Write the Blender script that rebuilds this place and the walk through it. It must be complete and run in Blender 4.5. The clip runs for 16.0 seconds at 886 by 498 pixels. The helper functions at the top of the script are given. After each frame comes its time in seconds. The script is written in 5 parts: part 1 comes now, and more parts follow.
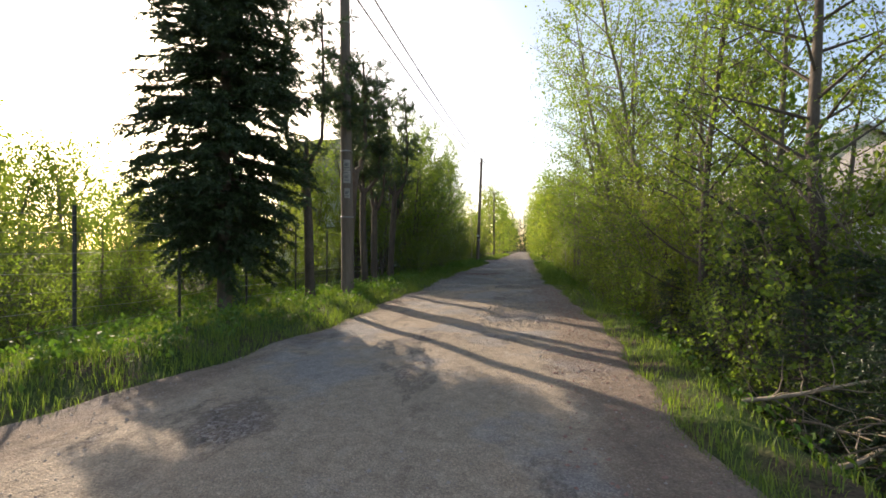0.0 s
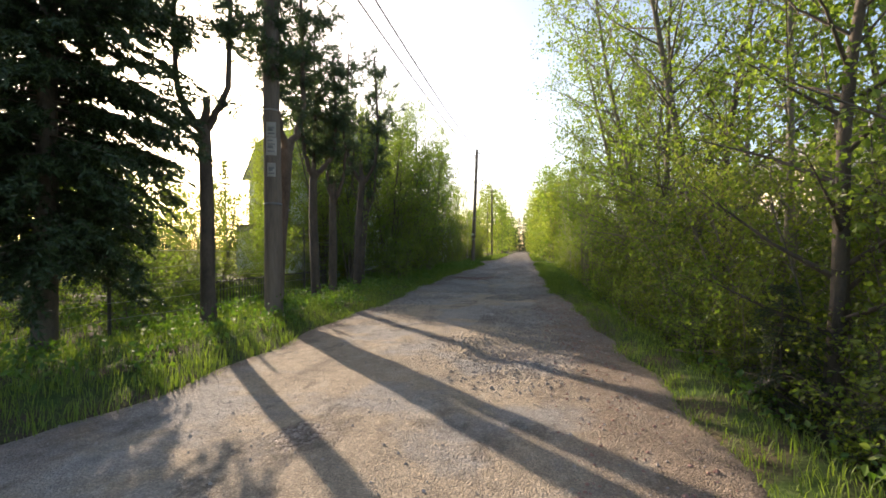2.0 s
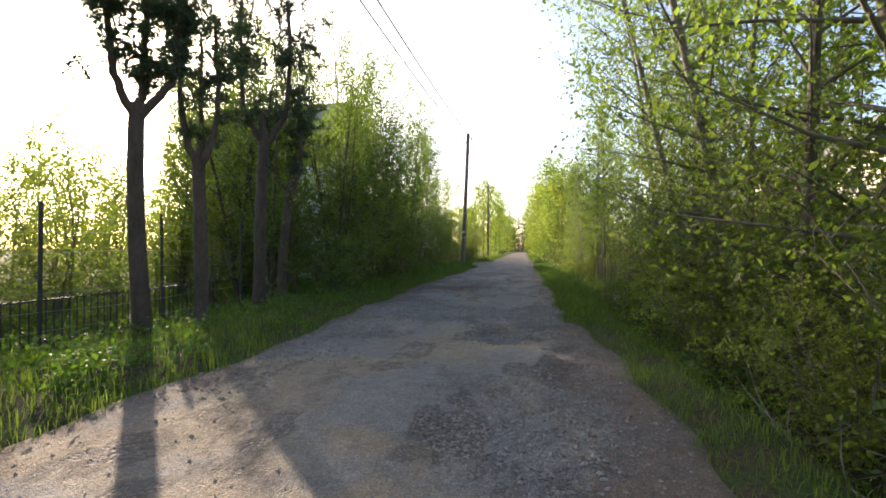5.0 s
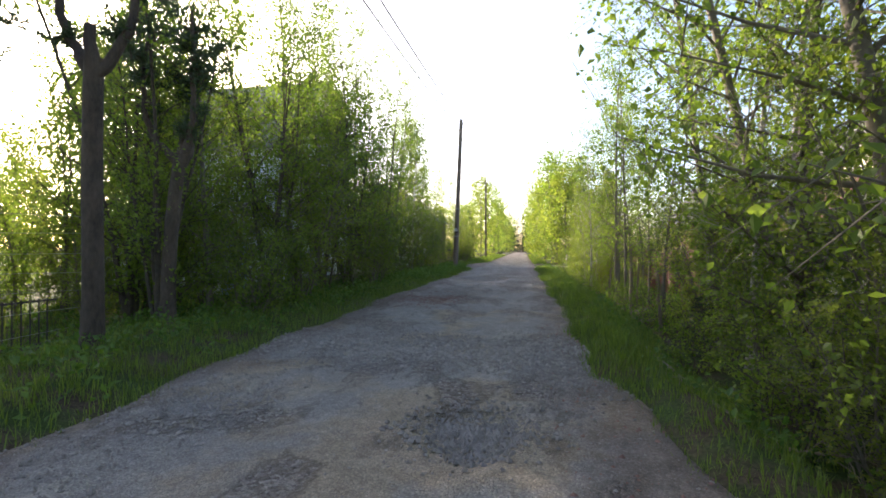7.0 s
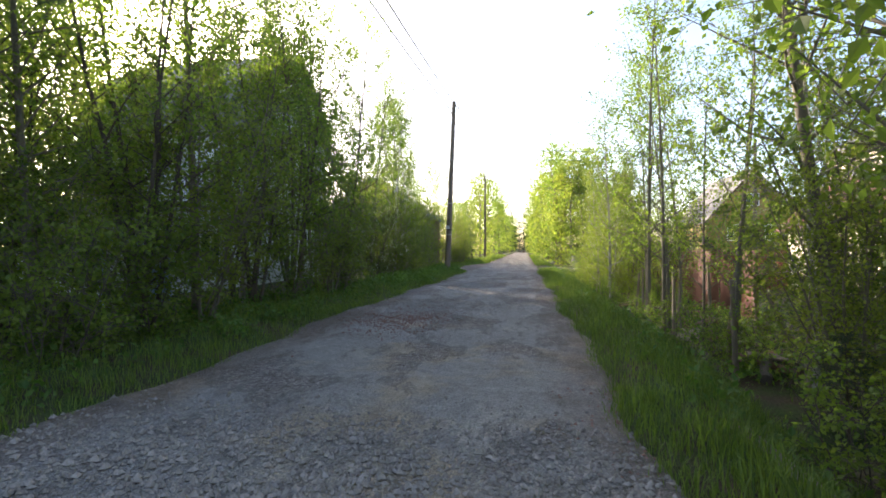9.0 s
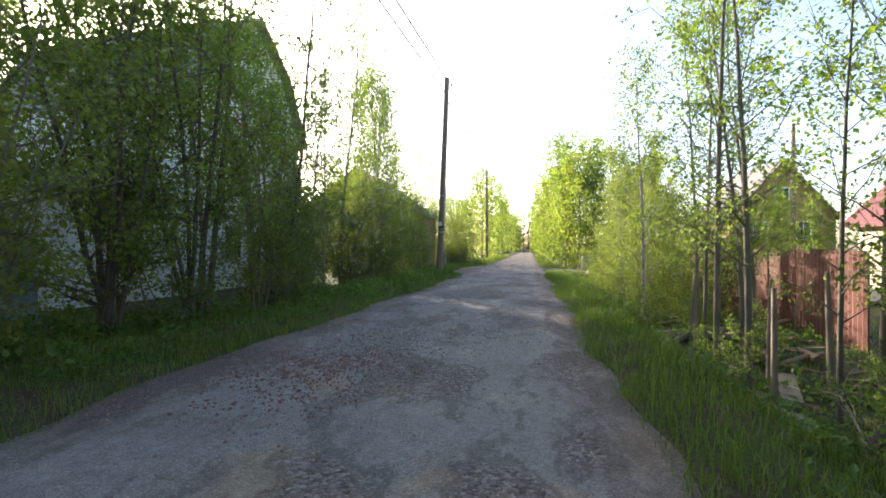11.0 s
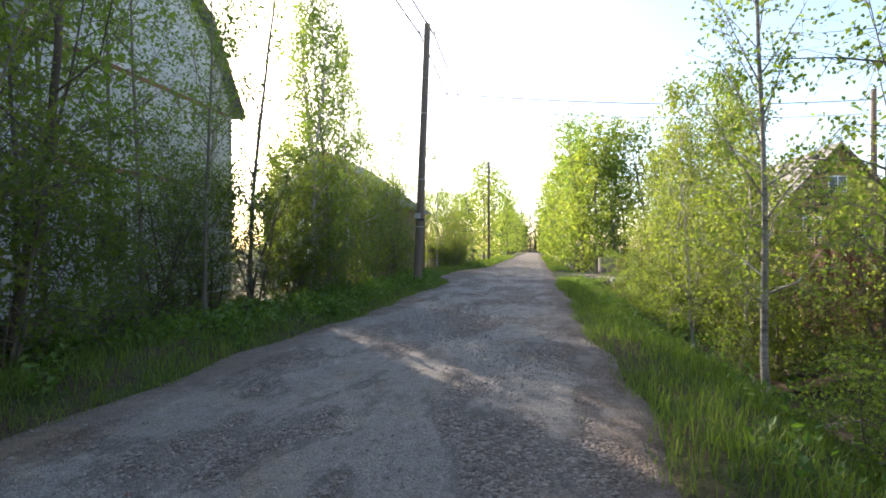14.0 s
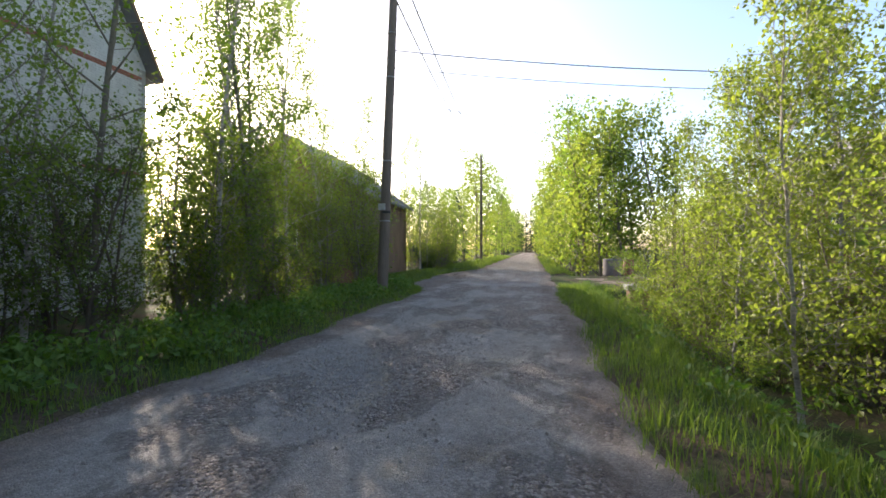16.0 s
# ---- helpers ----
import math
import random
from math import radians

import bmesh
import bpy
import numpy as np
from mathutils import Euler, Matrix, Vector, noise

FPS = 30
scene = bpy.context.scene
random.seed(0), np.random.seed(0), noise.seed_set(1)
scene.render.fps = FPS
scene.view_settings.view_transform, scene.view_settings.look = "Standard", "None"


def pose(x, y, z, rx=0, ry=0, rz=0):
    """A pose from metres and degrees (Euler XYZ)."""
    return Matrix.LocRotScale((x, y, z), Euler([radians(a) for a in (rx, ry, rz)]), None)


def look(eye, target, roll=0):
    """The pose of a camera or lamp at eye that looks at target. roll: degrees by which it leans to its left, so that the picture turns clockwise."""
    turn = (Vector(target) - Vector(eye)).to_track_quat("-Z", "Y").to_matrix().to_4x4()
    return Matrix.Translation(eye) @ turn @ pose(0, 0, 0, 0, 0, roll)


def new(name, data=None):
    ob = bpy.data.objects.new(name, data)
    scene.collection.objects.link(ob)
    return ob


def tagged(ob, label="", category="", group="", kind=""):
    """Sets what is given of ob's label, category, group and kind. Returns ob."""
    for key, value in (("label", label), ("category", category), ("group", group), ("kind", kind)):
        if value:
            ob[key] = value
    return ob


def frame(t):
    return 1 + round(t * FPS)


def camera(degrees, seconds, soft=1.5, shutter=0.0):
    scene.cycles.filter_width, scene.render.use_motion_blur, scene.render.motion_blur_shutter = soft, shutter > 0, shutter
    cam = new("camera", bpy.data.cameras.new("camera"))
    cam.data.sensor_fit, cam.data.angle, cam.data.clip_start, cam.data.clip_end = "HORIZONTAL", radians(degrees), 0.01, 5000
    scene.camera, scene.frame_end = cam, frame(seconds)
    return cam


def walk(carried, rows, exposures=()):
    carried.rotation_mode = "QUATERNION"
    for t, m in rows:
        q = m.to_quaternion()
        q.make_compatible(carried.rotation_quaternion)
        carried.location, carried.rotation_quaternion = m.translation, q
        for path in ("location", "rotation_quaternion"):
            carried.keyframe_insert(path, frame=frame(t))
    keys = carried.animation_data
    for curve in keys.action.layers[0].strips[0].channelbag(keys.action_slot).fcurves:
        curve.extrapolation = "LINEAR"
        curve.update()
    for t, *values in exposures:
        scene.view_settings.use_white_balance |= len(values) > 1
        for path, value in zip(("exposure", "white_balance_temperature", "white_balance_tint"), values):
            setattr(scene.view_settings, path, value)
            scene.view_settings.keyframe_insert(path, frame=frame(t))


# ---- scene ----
cam = camera(90, 16.0, soft=1.7)
SPEED, EYE = 1.907, 1.45
TURNS = ((0, 10.55), (4, 10.4), (6.5, 10.3), (9, 10.5), (11.5, 11.2), (12.5, 11.5), (13.5, 11.9), (14.5, 11.9), (16, 11.4))
PATH = [(t, pose(0, SPEED * t, EYE, 90, 0, a)) for t, a in TURNS]
walk(cam, PATH, [(0, 1.0, 7000, 14), (1.5, 1.25, 7000, 14), (3, 0.75, 6900, 14), (4, 1.1, 6800, 14), (6.5, 1.45, 6500, 16), (7.5, 1.7, 6450, 15), (9, 1.75, 6450, 15), (12.5, 1.85, 6350, 14), (16, 1.45, 6350, 14)])

# ---- world, sun, exposure ----
SUN_DIR = Vector((-0.70, 0.70, 0.36)).normalized()
SUN_EL = math.asin(SUN_DIR.z)
SUN_AZ = math.atan2(SUN_DIR.x, SUN_DIR.y)
world = bpy.data.worlds.new("sky")
scene.world = world
world.use_nodes = True
wn = world.node_tree
sky = wn.nodes.new("ShaderNodeTexSky")
sky.sky_type = "NISHITA"
sky.sun_disc = False
sky.sun_elevation = SUN_EL
sky.sun_rotation = SUN_AZ
sky.air_density, sky.dust_density, sky.ozone_density = 1.0, 2.0, 1.0
wn.nodes["Background"].inputs["Strength"].default_value = 0.15
wn.links.new(sky.outputs[0], wn.nodes["Background"].inputs["Color"])
sun_data = bpy.data.lights.new("sun", "SUN")
sun_data.energy, sun_data.angle, sun_data.color = 4.7, radians(0.6), (1.0, 0.86, 0.68)
sun = new("sun", sun_data)
sun.matrix_world = look(SUN_DIR * 100, (0, 0, 0))


# ---- materials ----
def shade(name):
    m = bpy.data.materials.new(name)
    m.use_nodes = True
    return m, m.node_tree.nodes, m.node_tree.links, m.node_tree.nodes["Principled BSDF"]


def noise_tex(nodes, links, coord, scale, detail=4.0, rough=0.6):
    n = nodes.new("ShaderNodeTexNoise")
    n.inputs["Scale"].default_value, n.inputs["Detail"].default_value, n.inputs["Roughness"].default_value = scale, detail, rough
    links.new(coord, n.inputs["Vector"])
    return n.outputs["Fac"]


def ramp(nodes, links, fac, stops):
    r = nodes.new("ShaderNodeValToRGB")
    els = r.color_ramp.elements
    while len(els) < len(stops):
        els.new(0.5)
    for e, (p, c) in zip(els, stops):
        e.position, e.color = p, (*c, 1) if len(c) == 3 else c
    links.new(fac, r.inputs["Fac"])
    return r.outputs["Color"]


def mixed(nodes, links, fac, a, b, mode="MIX"):
    m = nodes.new("ShaderNodeMix")
    m.data_type, m.blend_type = "RGBA", mode
    for socket, v in ((m.inputs[0], fac), (m.inputs[6], a), (m.inputs[7], b)):
        if isinstance(v, (int, float)):
            socket.default_value = v
        elif isinstance(v, tuple):
            socket.default_value = (*v, 1)
        else:
            links.new(v, socket)
    return m.outputs[2]


def calc(nodes, links, op, a, b=0.0, c=0.0):
    m = nodes.new("ShaderNodeMath")
    m.operation = op
    for k, v in enumerate((a, b, c)):
        if isinstance(v, (int, float)):
            m.inputs[k].default_value = v
        else:
            links.new(v, m.inputs[k])
    return m.outputs[0]


def bumped(nodes, links, bsdf, height, strength, distance):
    b = nodes.new("ShaderNodeBump")
    b.inputs["Strength"].default_value, b.inputs["Distance"].default_value = strength, distance
    links.new(height, b.inputs["Height"])
    links.new(b.outputs["Normal"], bsdf.inputs["Normal"])


def surface(name, dark, light, coarse=2.0, fine=40.0, roughness=0.8, bump=0.3, depth=0.01, metal=0.0, stain=None, stretch=(1, 1, 1)):
    """Two scales of variation between two colours, with a fine relief and stains."""
    m, nodes, links, bsdf = shade(name)
    tc = nodes.new("ShaderNodeTexCoord")
    mp = nodes.new("ShaderNodeMapping")
    mp.inputs["Scale"].default_value = stretch
    links.new(tc.outputs["Object"], mp.inputs["Vector"])
    co = mp.outputs["Vector"]
    a, b = noise_tex(nodes, links, co, coarse), noise_tex(nodes, links, co, fine)
    both = calc(nodes, links, "MULTIPLY_ADD", a, 0.6, calc(nodes, links, "MULTIPLY", b, 0.4))
    col = ramp(nodes, links, both, ((0.3, dark), (0.7, light)))
    if stain:
        s = noise_tex(nodes, links, co, coarse * 0.6, 6.0, 0.7)
        k = ramp(nodes, links, s, ((0.52, (0, 0, 0)), (0.68, (0.8, 0.8, 0.8))))
        col = mixed(nodes, links, k, col, stain)
    info = nodes.new("ShaderNodeObjectInfo")
    v = calc(nodes, links, "MULTIPLY_ADD", info.outputs["Random"], 0.3, 0.85)
    col = mixed(nodes, links, 1.0, col, v, "MULTIPLY")
    links.new(col, bsdf.inputs["Base Color"])
    bsdf.inputs["Roughness"].default_value, bsdf.inputs["Metallic"].default_value = roughness, metal
    bumped(nodes, links, bsdf, both, bump, depth)
    return m


def leafy(name, a, b, through_light=0.5, roughness=0.45, warm=1.3):
    """Leaves that let light through, each a little different."""
    m, nodes, links, bsdf = shade(name)
    geo = nodes.new("ShaderNodeNewGeometry")
    info = nodes.new("ShaderNodeObjectInfo")
    r = calc(nodes, links, "MULTIPLY_ADD", geo.outputs["Random Per Island"], 0.75, calc(nodes, links, "MULTIPLY", info.outputs["Random"], 0.25))
    col = ramp(nodes, links, r, ((0.0, a), (1.0, b)))
    links.new(col, bsdf.inputs["Base Color"])
    bsdf.inputs["Roughness"].default_value = roughness
    tr = nodes.new("ShaderNodeBsdfTranslucent")
    tcol = mixed(nodes, links, 1.0, col, (warm * 1.08, warm * 1.18, 0.6), "MULTIPLY")
    links.new(tcol, tr.inputs["Color"])
    mx = nodes.new("ShaderNodeMixShader")
    mx.inputs[0].default_value = through_light
    links.new(bsdf.outputs[0], mx.inputs[1])
    links.new(tr.outputs[0], mx.inputs[2])
    links.new(mx.outputs[0], nodes["Material Output"].inputs["Surface"])
    return m


def road_material():
    m, nodes, links, bsdf = shade("worn_road")
    tc = nodes.new("ShaderNodeTexCoord")
    co = tc.outputs["Object"]
    sep = nodes.new("ShaderNodeSeparateXYZ")
    links.new(co, sep.inputs[0])
    lane = nodes.new("ShaderNodeMapping")
    lane.inputs["Scale"].default_value = (1.0, 0.55, 1)
    links.new(co, lane.inputs["Vector"])
    way = lane.outputs["Vector"]
    big, mid = noise_tex(nodes, links, co, 0.5, 6), noise_tex(nodes, links, way, 1.7, 9, 0.66)
    crust, fine = noise_tex(nodes, links, way, 0.95, 10, 0.62), noise_tex(nodes, links, co, 90, 3, 0.7)
    blotch = noise_tex(nodes, links, co, 7, 6, 0.7)

    def pebbles(scale):
        v = nodes.new("ShaderNodeTexVoronoi")
        v.inputs["Scale"].default_value = scale
        links.new(co, v.inputs["Vector"])
        tone = nodes.new("ShaderNodeSeparateColor")
        links.new(v.outputs["Color"], tone.inputs[0])
        return v.outputs["Distance"], tone.outputs[0]

    d1, t1 = pebbles(34)
    d2, t2 = pebbles(85)
    grain = mixed(nodes, links, 0.5, blotch, fine)
    sand = ramp(nodes, links, grain, ((0.32, (0.23, 0.185, 0.14)), (0.66, (0.47, 0.385, 0.295))))
    tar = ramp(nodes, links, grain, ((0.32, (0.20, 0.185, 0.175)), (0.66, (0.38, 0.35, 0.325))))
    rubble = ramp(nodes, links, t1, ((0.0, (0.13, 0.105, 0.095)), (0.6, (0.25, 0.21, 0.19)), (1.0, (0.42, 0.37, 0.34))))
    # old tarmac comes through further along the street
    along = calc(nodes, links, "MULTIPLY_ADD", sep.outputs["Y"], 0.006, -0.08)
    k = ramp(nodes, links, calc(nodes, links, "ADD", big, along), ((0.46, (0, 0, 0)), (0.54, (1, 1, 1))))
    col = mixed(nodes, links, k, sand, tar)
    # broken crust with loose stone in the worn places
    crust = calc(nodes, links, "ADD", crust, calc(nodes, links, "MULTIPLY_ADD", sep.outputs["Y"], 0.002, -0.062))
    worn = ramp(nodes, links, crust, ((0.535, (0, 0, 0)), (0.575, (0.85, 0.85, 0.85))))
    col = mixed(nodes, links, worn, col, rubble)
    rim = ramp(nodes, links, crust, ((0.505, (0, 0, 0)), (0.535, (0.55, 0.55, 0.55)), (0.56, (0, 0, 0))))
    col = mixed(nodes, links, rim, col, (0.10, 0.085, 0.075))
    damp = ramp(nodes, links, mid, ((0.55, (0, 0, 0)), (0.68, (0.5, 0.5, 0.5))))
    col = mixed(nodes, links, damp, col, (0.13, 0.105, 0.09))
    pale = ramp(nodes, links, mid, ((0.32, (0.55, 0.55, 0.55)), (0.44, (0, 0, 0))))
    col = mixed(nodes, links, pale, col, (0.46, 0.405, 0.34))
    # reddish litter along both edges
    off = calc(nodes, links, "ABSOLUTE", calc(nodes, links, "ADD", sep.outputs["X"], 1.45))
    e = calc(nodes, links, "ADD", off, calc(nodes, links, "MULTIPLY_ADD", mid, 1.8, -0.9))
    red = ramp(nodes, links, calc(nodes, links, "MULTIPLY_ADD", e, 0.5, -0.5), ((0.33, (0, 0, 0)), (0.6, (0.62, 0.62, 0.62))))
    col = mixed(nodes, links, red, col, ramp(nodes, links, grain, ((0.3, (0.09, 0.062, 0.048)), (0.7, (0.25, 0.18, 0.14)))))
    speck = ramp(nodes, links, t2, ((0.0, (0.68, 0.68, 0.68)), (0.75, (1.0, 1.0, 1.0)), (1.0, (1.35, 1.33, 1.3))))
    col = mixed(nodes, links, 0.8, col, speck, "MULTIPLY")
    links.new(col, bsdf.inputs["Base Color"])
    bsdf.inputs["Roughness"].default_value = 0.9
    bsdf.inputs["Specular IOR Level"].default_value = 0.2
    stony = calc(nodes, links, "MULTIPLY", calc(nodes, links, "SUBTRACT", 0.6, d1), calc(nodes, links, "MULTIPLY_ADD", worn, 0.9, 0.12))
    h = calc(nodes, links, "ADD", calc(nodes, links, "MULTIPLY_ADD", mid, 1.2, stony), calc(nodes, links, "MULTIPLY_ADD", d2, -0.25, calc(nodes, links, "MULTIPLY", blotch, 0.5)))
    h = calc(nodes, links, "ADD", h, calc(nodes, links, "MULTIPLY", worn, -0.5))
    bumped(nodes, links, bsdf, h, 1.0, 0.06)
    return m


def soil_material():
    m, nodes, links, bsdf = shade("verge_soil")
    tc = nodes.new("ShaderNodeTexCoord")
    co = tc.outputs["Object"]
    a, b = noise_tex(nodes, links, co, 1.3, 6), noise_tex(nodes, links, co, 30, 4)
    earth = ramp(nodes, links, b, ((0.3, (0.035, 0.026, 0.018)), (0.7, (0.12, 0.09, 0.06))))
    moss = ramp(nodes, links, b, ((0.3, (0.025, 0.045, 0.012)), (0.7, (0.075, 0.11, 0.03))))
    k = ramp(nodes, links, a, ((0.4, (0, 0, 0)), (0.58, (1, 1, 1))))
    links.new(mixed(nodes, links, k, earth, moss), bsdf.inputs["Base Color"])
    bsdf.inputs["Roughness"].default_value = 0.95
    bsdf.inputs["Specular IOR Level"].default_value = 0.1
    bumped(nodes, links, bsdf, calc(nodes, links, "ADD", a, calc(nodes, links, "MULTIPLY", b, 0.4)), 0.8, 0.05)
    return m


ROAD = road_material()
SOIL = soil_material()
RED_STONE = surface("reddish_crushed_brick", (0.15, 0.075, 0.06), (0.34, 0.20, 0.165), 9, 60, 0.9)
STONE = surface("gravel_stone", (0.15, 0.127, 0.112), (0.40, 0.35, 0.315), 9, 60, 0.85)
BARK = surface("dark_bark", (0.045, 0.036, 0.028), (0.16, 0.125, 0.095), 3, 35, 0.9, 0.8, 0.02, stretch=(1, 1, 0.35))
PINE_BARK = surface("pine_bark", (0.035, 0.027, 0.021), (0.15, 0.11, 0.082), 4, 28, 0.9, 1.0, 0.03, stretch=(1, 1, 0.4))
BIRCH_BARK = surface("birch_bark", (0.16, 0.14, 0.12), (0.52, 0.48, 0.43), 5, 20, 0.8, 0.4, 0.01, stain=(0.05, 0.045, 0.04), stretch=(1, 1, 2.5))
GREY_BARK = surface("grey_bark", (0.08, 0.068, 0.05), (0.24, 0.205, 0.155), 3, 35, 0.9, 0.5, 0.01, stretch=(1, 1, 0.5))
LEAF_SPRING = leafy("spring_leaf", (0.09, 0.145, 0.03), (0.21, 0.26, 0.075), 0.64, 0.5, 1.35)
LEAF_YELLOW = leafy("young_yellow_leaf", (0.12, 0.165, 0.035), (0.26, 0.285, 0.08), 0.62, 0.5, 1.25)
LEAF_DEEP = leafy("deep_green_leaf", (0.065, 0.11, 0.028), (0.17, 0.21, 0.055), 0.6)
NEEDLE = leafy("spruce_needle", (0.018, 0.036, 0.014), (0.045, 0.075, 0.024), 0.15, 0.5, 1.0)
PINE_NEEDLE = leafy("pine_needle", (0.04, 0.07, 0.04), (0.09, 0.125, 0.06), 0.3, 0.5, 1.0)
BLOSSOM = leafy("white_blossom", (0.55, 0.55, 0.48), (0.8, 0.8, 0.74), 0.35, 0.6, 0.75)
GRASS = leafy("grass_blade", (0.06, 0.105, 0.022), (0.19, 0.245, 0.055), 0.5, 0.65)
WEED = leafy("weed_leaf", (0.05, 0.11, 0.02), (0.13, 0.21, 0.035), 0.4, 0.65)
POLE_WOOD = surface("weathered_pole_wood", (0.07, 0.053, 0.04), (0.20, 0.155, 0.12), 2, 30, 0.85, 0.5, 0.01, stretch=(1, 1, 0.12))
OLD_WOOD = surface("old_grey_wood", (0.10, 0.08, 0.06), (0.30, 0.24, 0.18), 3, 40, 0.85, 0.4, 0.01, stretch=(1, 1, 0.2))
DRY_TWIG = surface("dry_twig", (0.16, 0.125, 0.09), (0.38, 0.31, 0.23), 4, 40, 0.9)
STEEL = surface("dark_steel", (0.03, 0.03, 0.032), (0.10, 0.095, 0.09), 5, 60, 0.6, 0.2, 0.003, 0.5)
WIRE = surface("black_cable", (0.02, 0.02, 0.02), (0.05, 0.05, 0.05), 5, 50, 0.6)
GALV = surface("galvanised_wire", (0.25, 0.25, 0.25), (0.45, 0.45, 0.45), 5, 50, 0.45, 0.1, 0.002, 0.8)
PORCELAIN = surface("brown_porcelain", (0.30, 0.28, 0.26), (0.55, 0.53, 0.50), 6, 40, 0.25)
RUST_SHEET = surface("red_brown_painted_sheet", (0.12, 0.045, 0.034), (0.21, 0.085, 0.063), 1.2, 25, 0.55, 0.1, 0.004, 0.0, (0.20, 0.11, 0.07), (1, 1, 0.4))
PAPER = surface("weathered_paper_notice", (0.24, 0.22, 0.19), (0.42, 0.39, 0.35), 6, 30, 0.8)
INK = surface("faded_print", (0.10, 0.10, 0.10), (0.20, 0.19, 0.18), 8, 40, 0.8)
WHITE_WALL = surface("white_painted_wall", (0.55, 0.57, 0.60), (0.78, 0.79, 0.80), 0.9, 20, 0.75, 0.2, 0.01, stain=(0.42, 0.42, 0.41))
WHITE_BRICK = surface("white_brick", (0.46, 0.45, 0.43), (0.72, 0.71, 0.68), 2.0, 30, 0.85, 0.3, 0.01)
RED_BRICK = surface("red_brick", (0.25, 0.09, 0.06), (0.42, 0.17, 0.11), 3.0, 30, 0.85, 0.3, 0.01)
MORTAR = surface("grey_mortar", (0.30, 0.29, 0.27), (0.44, 0.42, 0.40), 3.0, 40, 0.95)
ROOF_GREY = surface("grey_slate_roof", (0.10, 0.095, 0.09), (0.22, 0.21, 0.20), 1.5, 25, 0.85, 0.3, 0.01)
ROOF_RED = surface("maroon_metal_roof", (0.085, 0.022, 0.024), (0.15, 0.042, 0.042), 1.5, 25, 0.75)
CREAM = surface("cream_siding", (0.62, 0.53, 0.38), (0.82, 0.72, 0.55), 1.0, 18, 0.6)
YELLOW = surface("yellow_boards", (0.22, 0.15, 0.04), (0.36, 0.26, 0.075), 1.5, 20, 0.7, stretch=(1, 1, 0.3))
TRIM_WHITE = surface("white_trim", (0.62, 0.62, 0.60), (0.80, 0.80, 0.78), 2, 30, 0.5)
BROWN_BOARD = surface("brown_boards", (0.10, 0.06, 0.035), (0.24, 0.15, 0.09), 2, 30, 0.8, stretch=(1, 1, 0.3))
GREEN_SHEET = surface("dark_green_sheet", (0.02, 0.045, 0.035), (0.04, 0.08, 0.06), 1.5, 25, 0.5)
CONCRETE = surface("weathered_concrete", (0.24, 0.235, 0.225), (0.42, 0.41, 0.39), 2, 40, 0.9, 0.4, 0.01, stain=(0.16, 0.15, 0.13))
BLUE_PAINT = surface("blue_painted_sheet", (0.20, 0.30, 0.45), (0.34, 0.46, 0.62), 1.5, 25, 0.6)
GLASS_M, _gn, _gl, _gb = shade("window_glass")
_gb.inputs["Base Color"].default_value = (0.03, 0.035, 0.04, 1)
_gb.inputs["Roughness"].default_value = 0.06


# ---- building helpers ----
class Soup:
    """Collects vertices and faces, then makes one mesh."""

    def __init__(self):
        self.v, self.f, self.n = [], [], 0

    def add(self, verts, faces):
        self.v.append(np.asarray(verts, dtype=np.float32).reshape(-1, 3))
        f = np.asarray(faces, dtype=np.int64)
        self.f.append(f + self.n)
        self.n += len(self.v[-1])

    def mesh(self, name, material, smooth=False):
        me = bpy.data.meshes.new(name)
        v = np.concatenate(self.v)
        sizes = np.concatenate([np.full(len(f), f.shape[1]) for f in self.f])
        loops = np.concatenate([f.ravel() for f in self.f]).astype(np.int32)
        me.vertices.add(len(v))
        me.vertices.foreach_set("co", v.ravel())
        me.loops.add(len(loops))
        me.loops.foreach_set("vertex_index", loops)
        me.polygons.add(len(sizes))
        starts = np.concatenate(([0], np.cumsum(sizes)[:-1])).astype(np.int32)
        me.polygons.foreach_set("loop_start", starts)
        me.polygons.foreach_set("use_smooth", np.full(len(sizes), smooth))
        me.update(calc_edges=True)
        me.validate()
        me.materials.append(material)
        return me


def tube(soup, points, radii, sides=6, cap=False):
    p = np.asarray(points, dtype=float)
    t = np.gradient(p, axis=0)
    t /= np.linalg.norm(t, axis=1)[:, None] + 1e-9
    ref = np.where(np.abs(t[:, 2:3]) < 0.9, np.array([[0, 0, 1.0]]), np.array([[1.0, 0, 0]]))
    if abs(t[0, 2]) >= 0.6:
        ref = np.tile([1.0, 0.03, 0], (len(p), 1))
    u = np.cross(t, ref)
    u /= np.linalg.norm(u, axis=1)[:, None] + 1e-9
    w = np.cross(t, u)
    a = np.linspace(0, 2 * np.pi, sides, endpoint=False)
    r = np.broadcast_to(np.asarray(radii, dtype=float), (len(p),))
    ring = p[:, None] + r[:, None, None] * (np.cos(a)[None, :, None] * u[:, None] + np.sin(a)[None, :, None] * w[:, None])
    i, j = np.meshgrid(np.arange(len(p) - 1), np.arange(sides), indexing="ij")
    j2 = (j + 1) % sides
    f = np.stack([i * sides + j, (i + 1) * sides + j, (i + 1) * sides + j2, i * sides + j2], -1).reshape(-1, 4)
    soup.add(ring.reshape(-1, 3), f)
    if cap:
        for k in (0, len(p) - 1):
            c = np.concatenate([ring[k], p[k:k + 1]])
            jj = np.arange(sides)
            soup.add(c, np.stack([jj, (jj + 1) % sides, np.full(sides, sides)], -1))


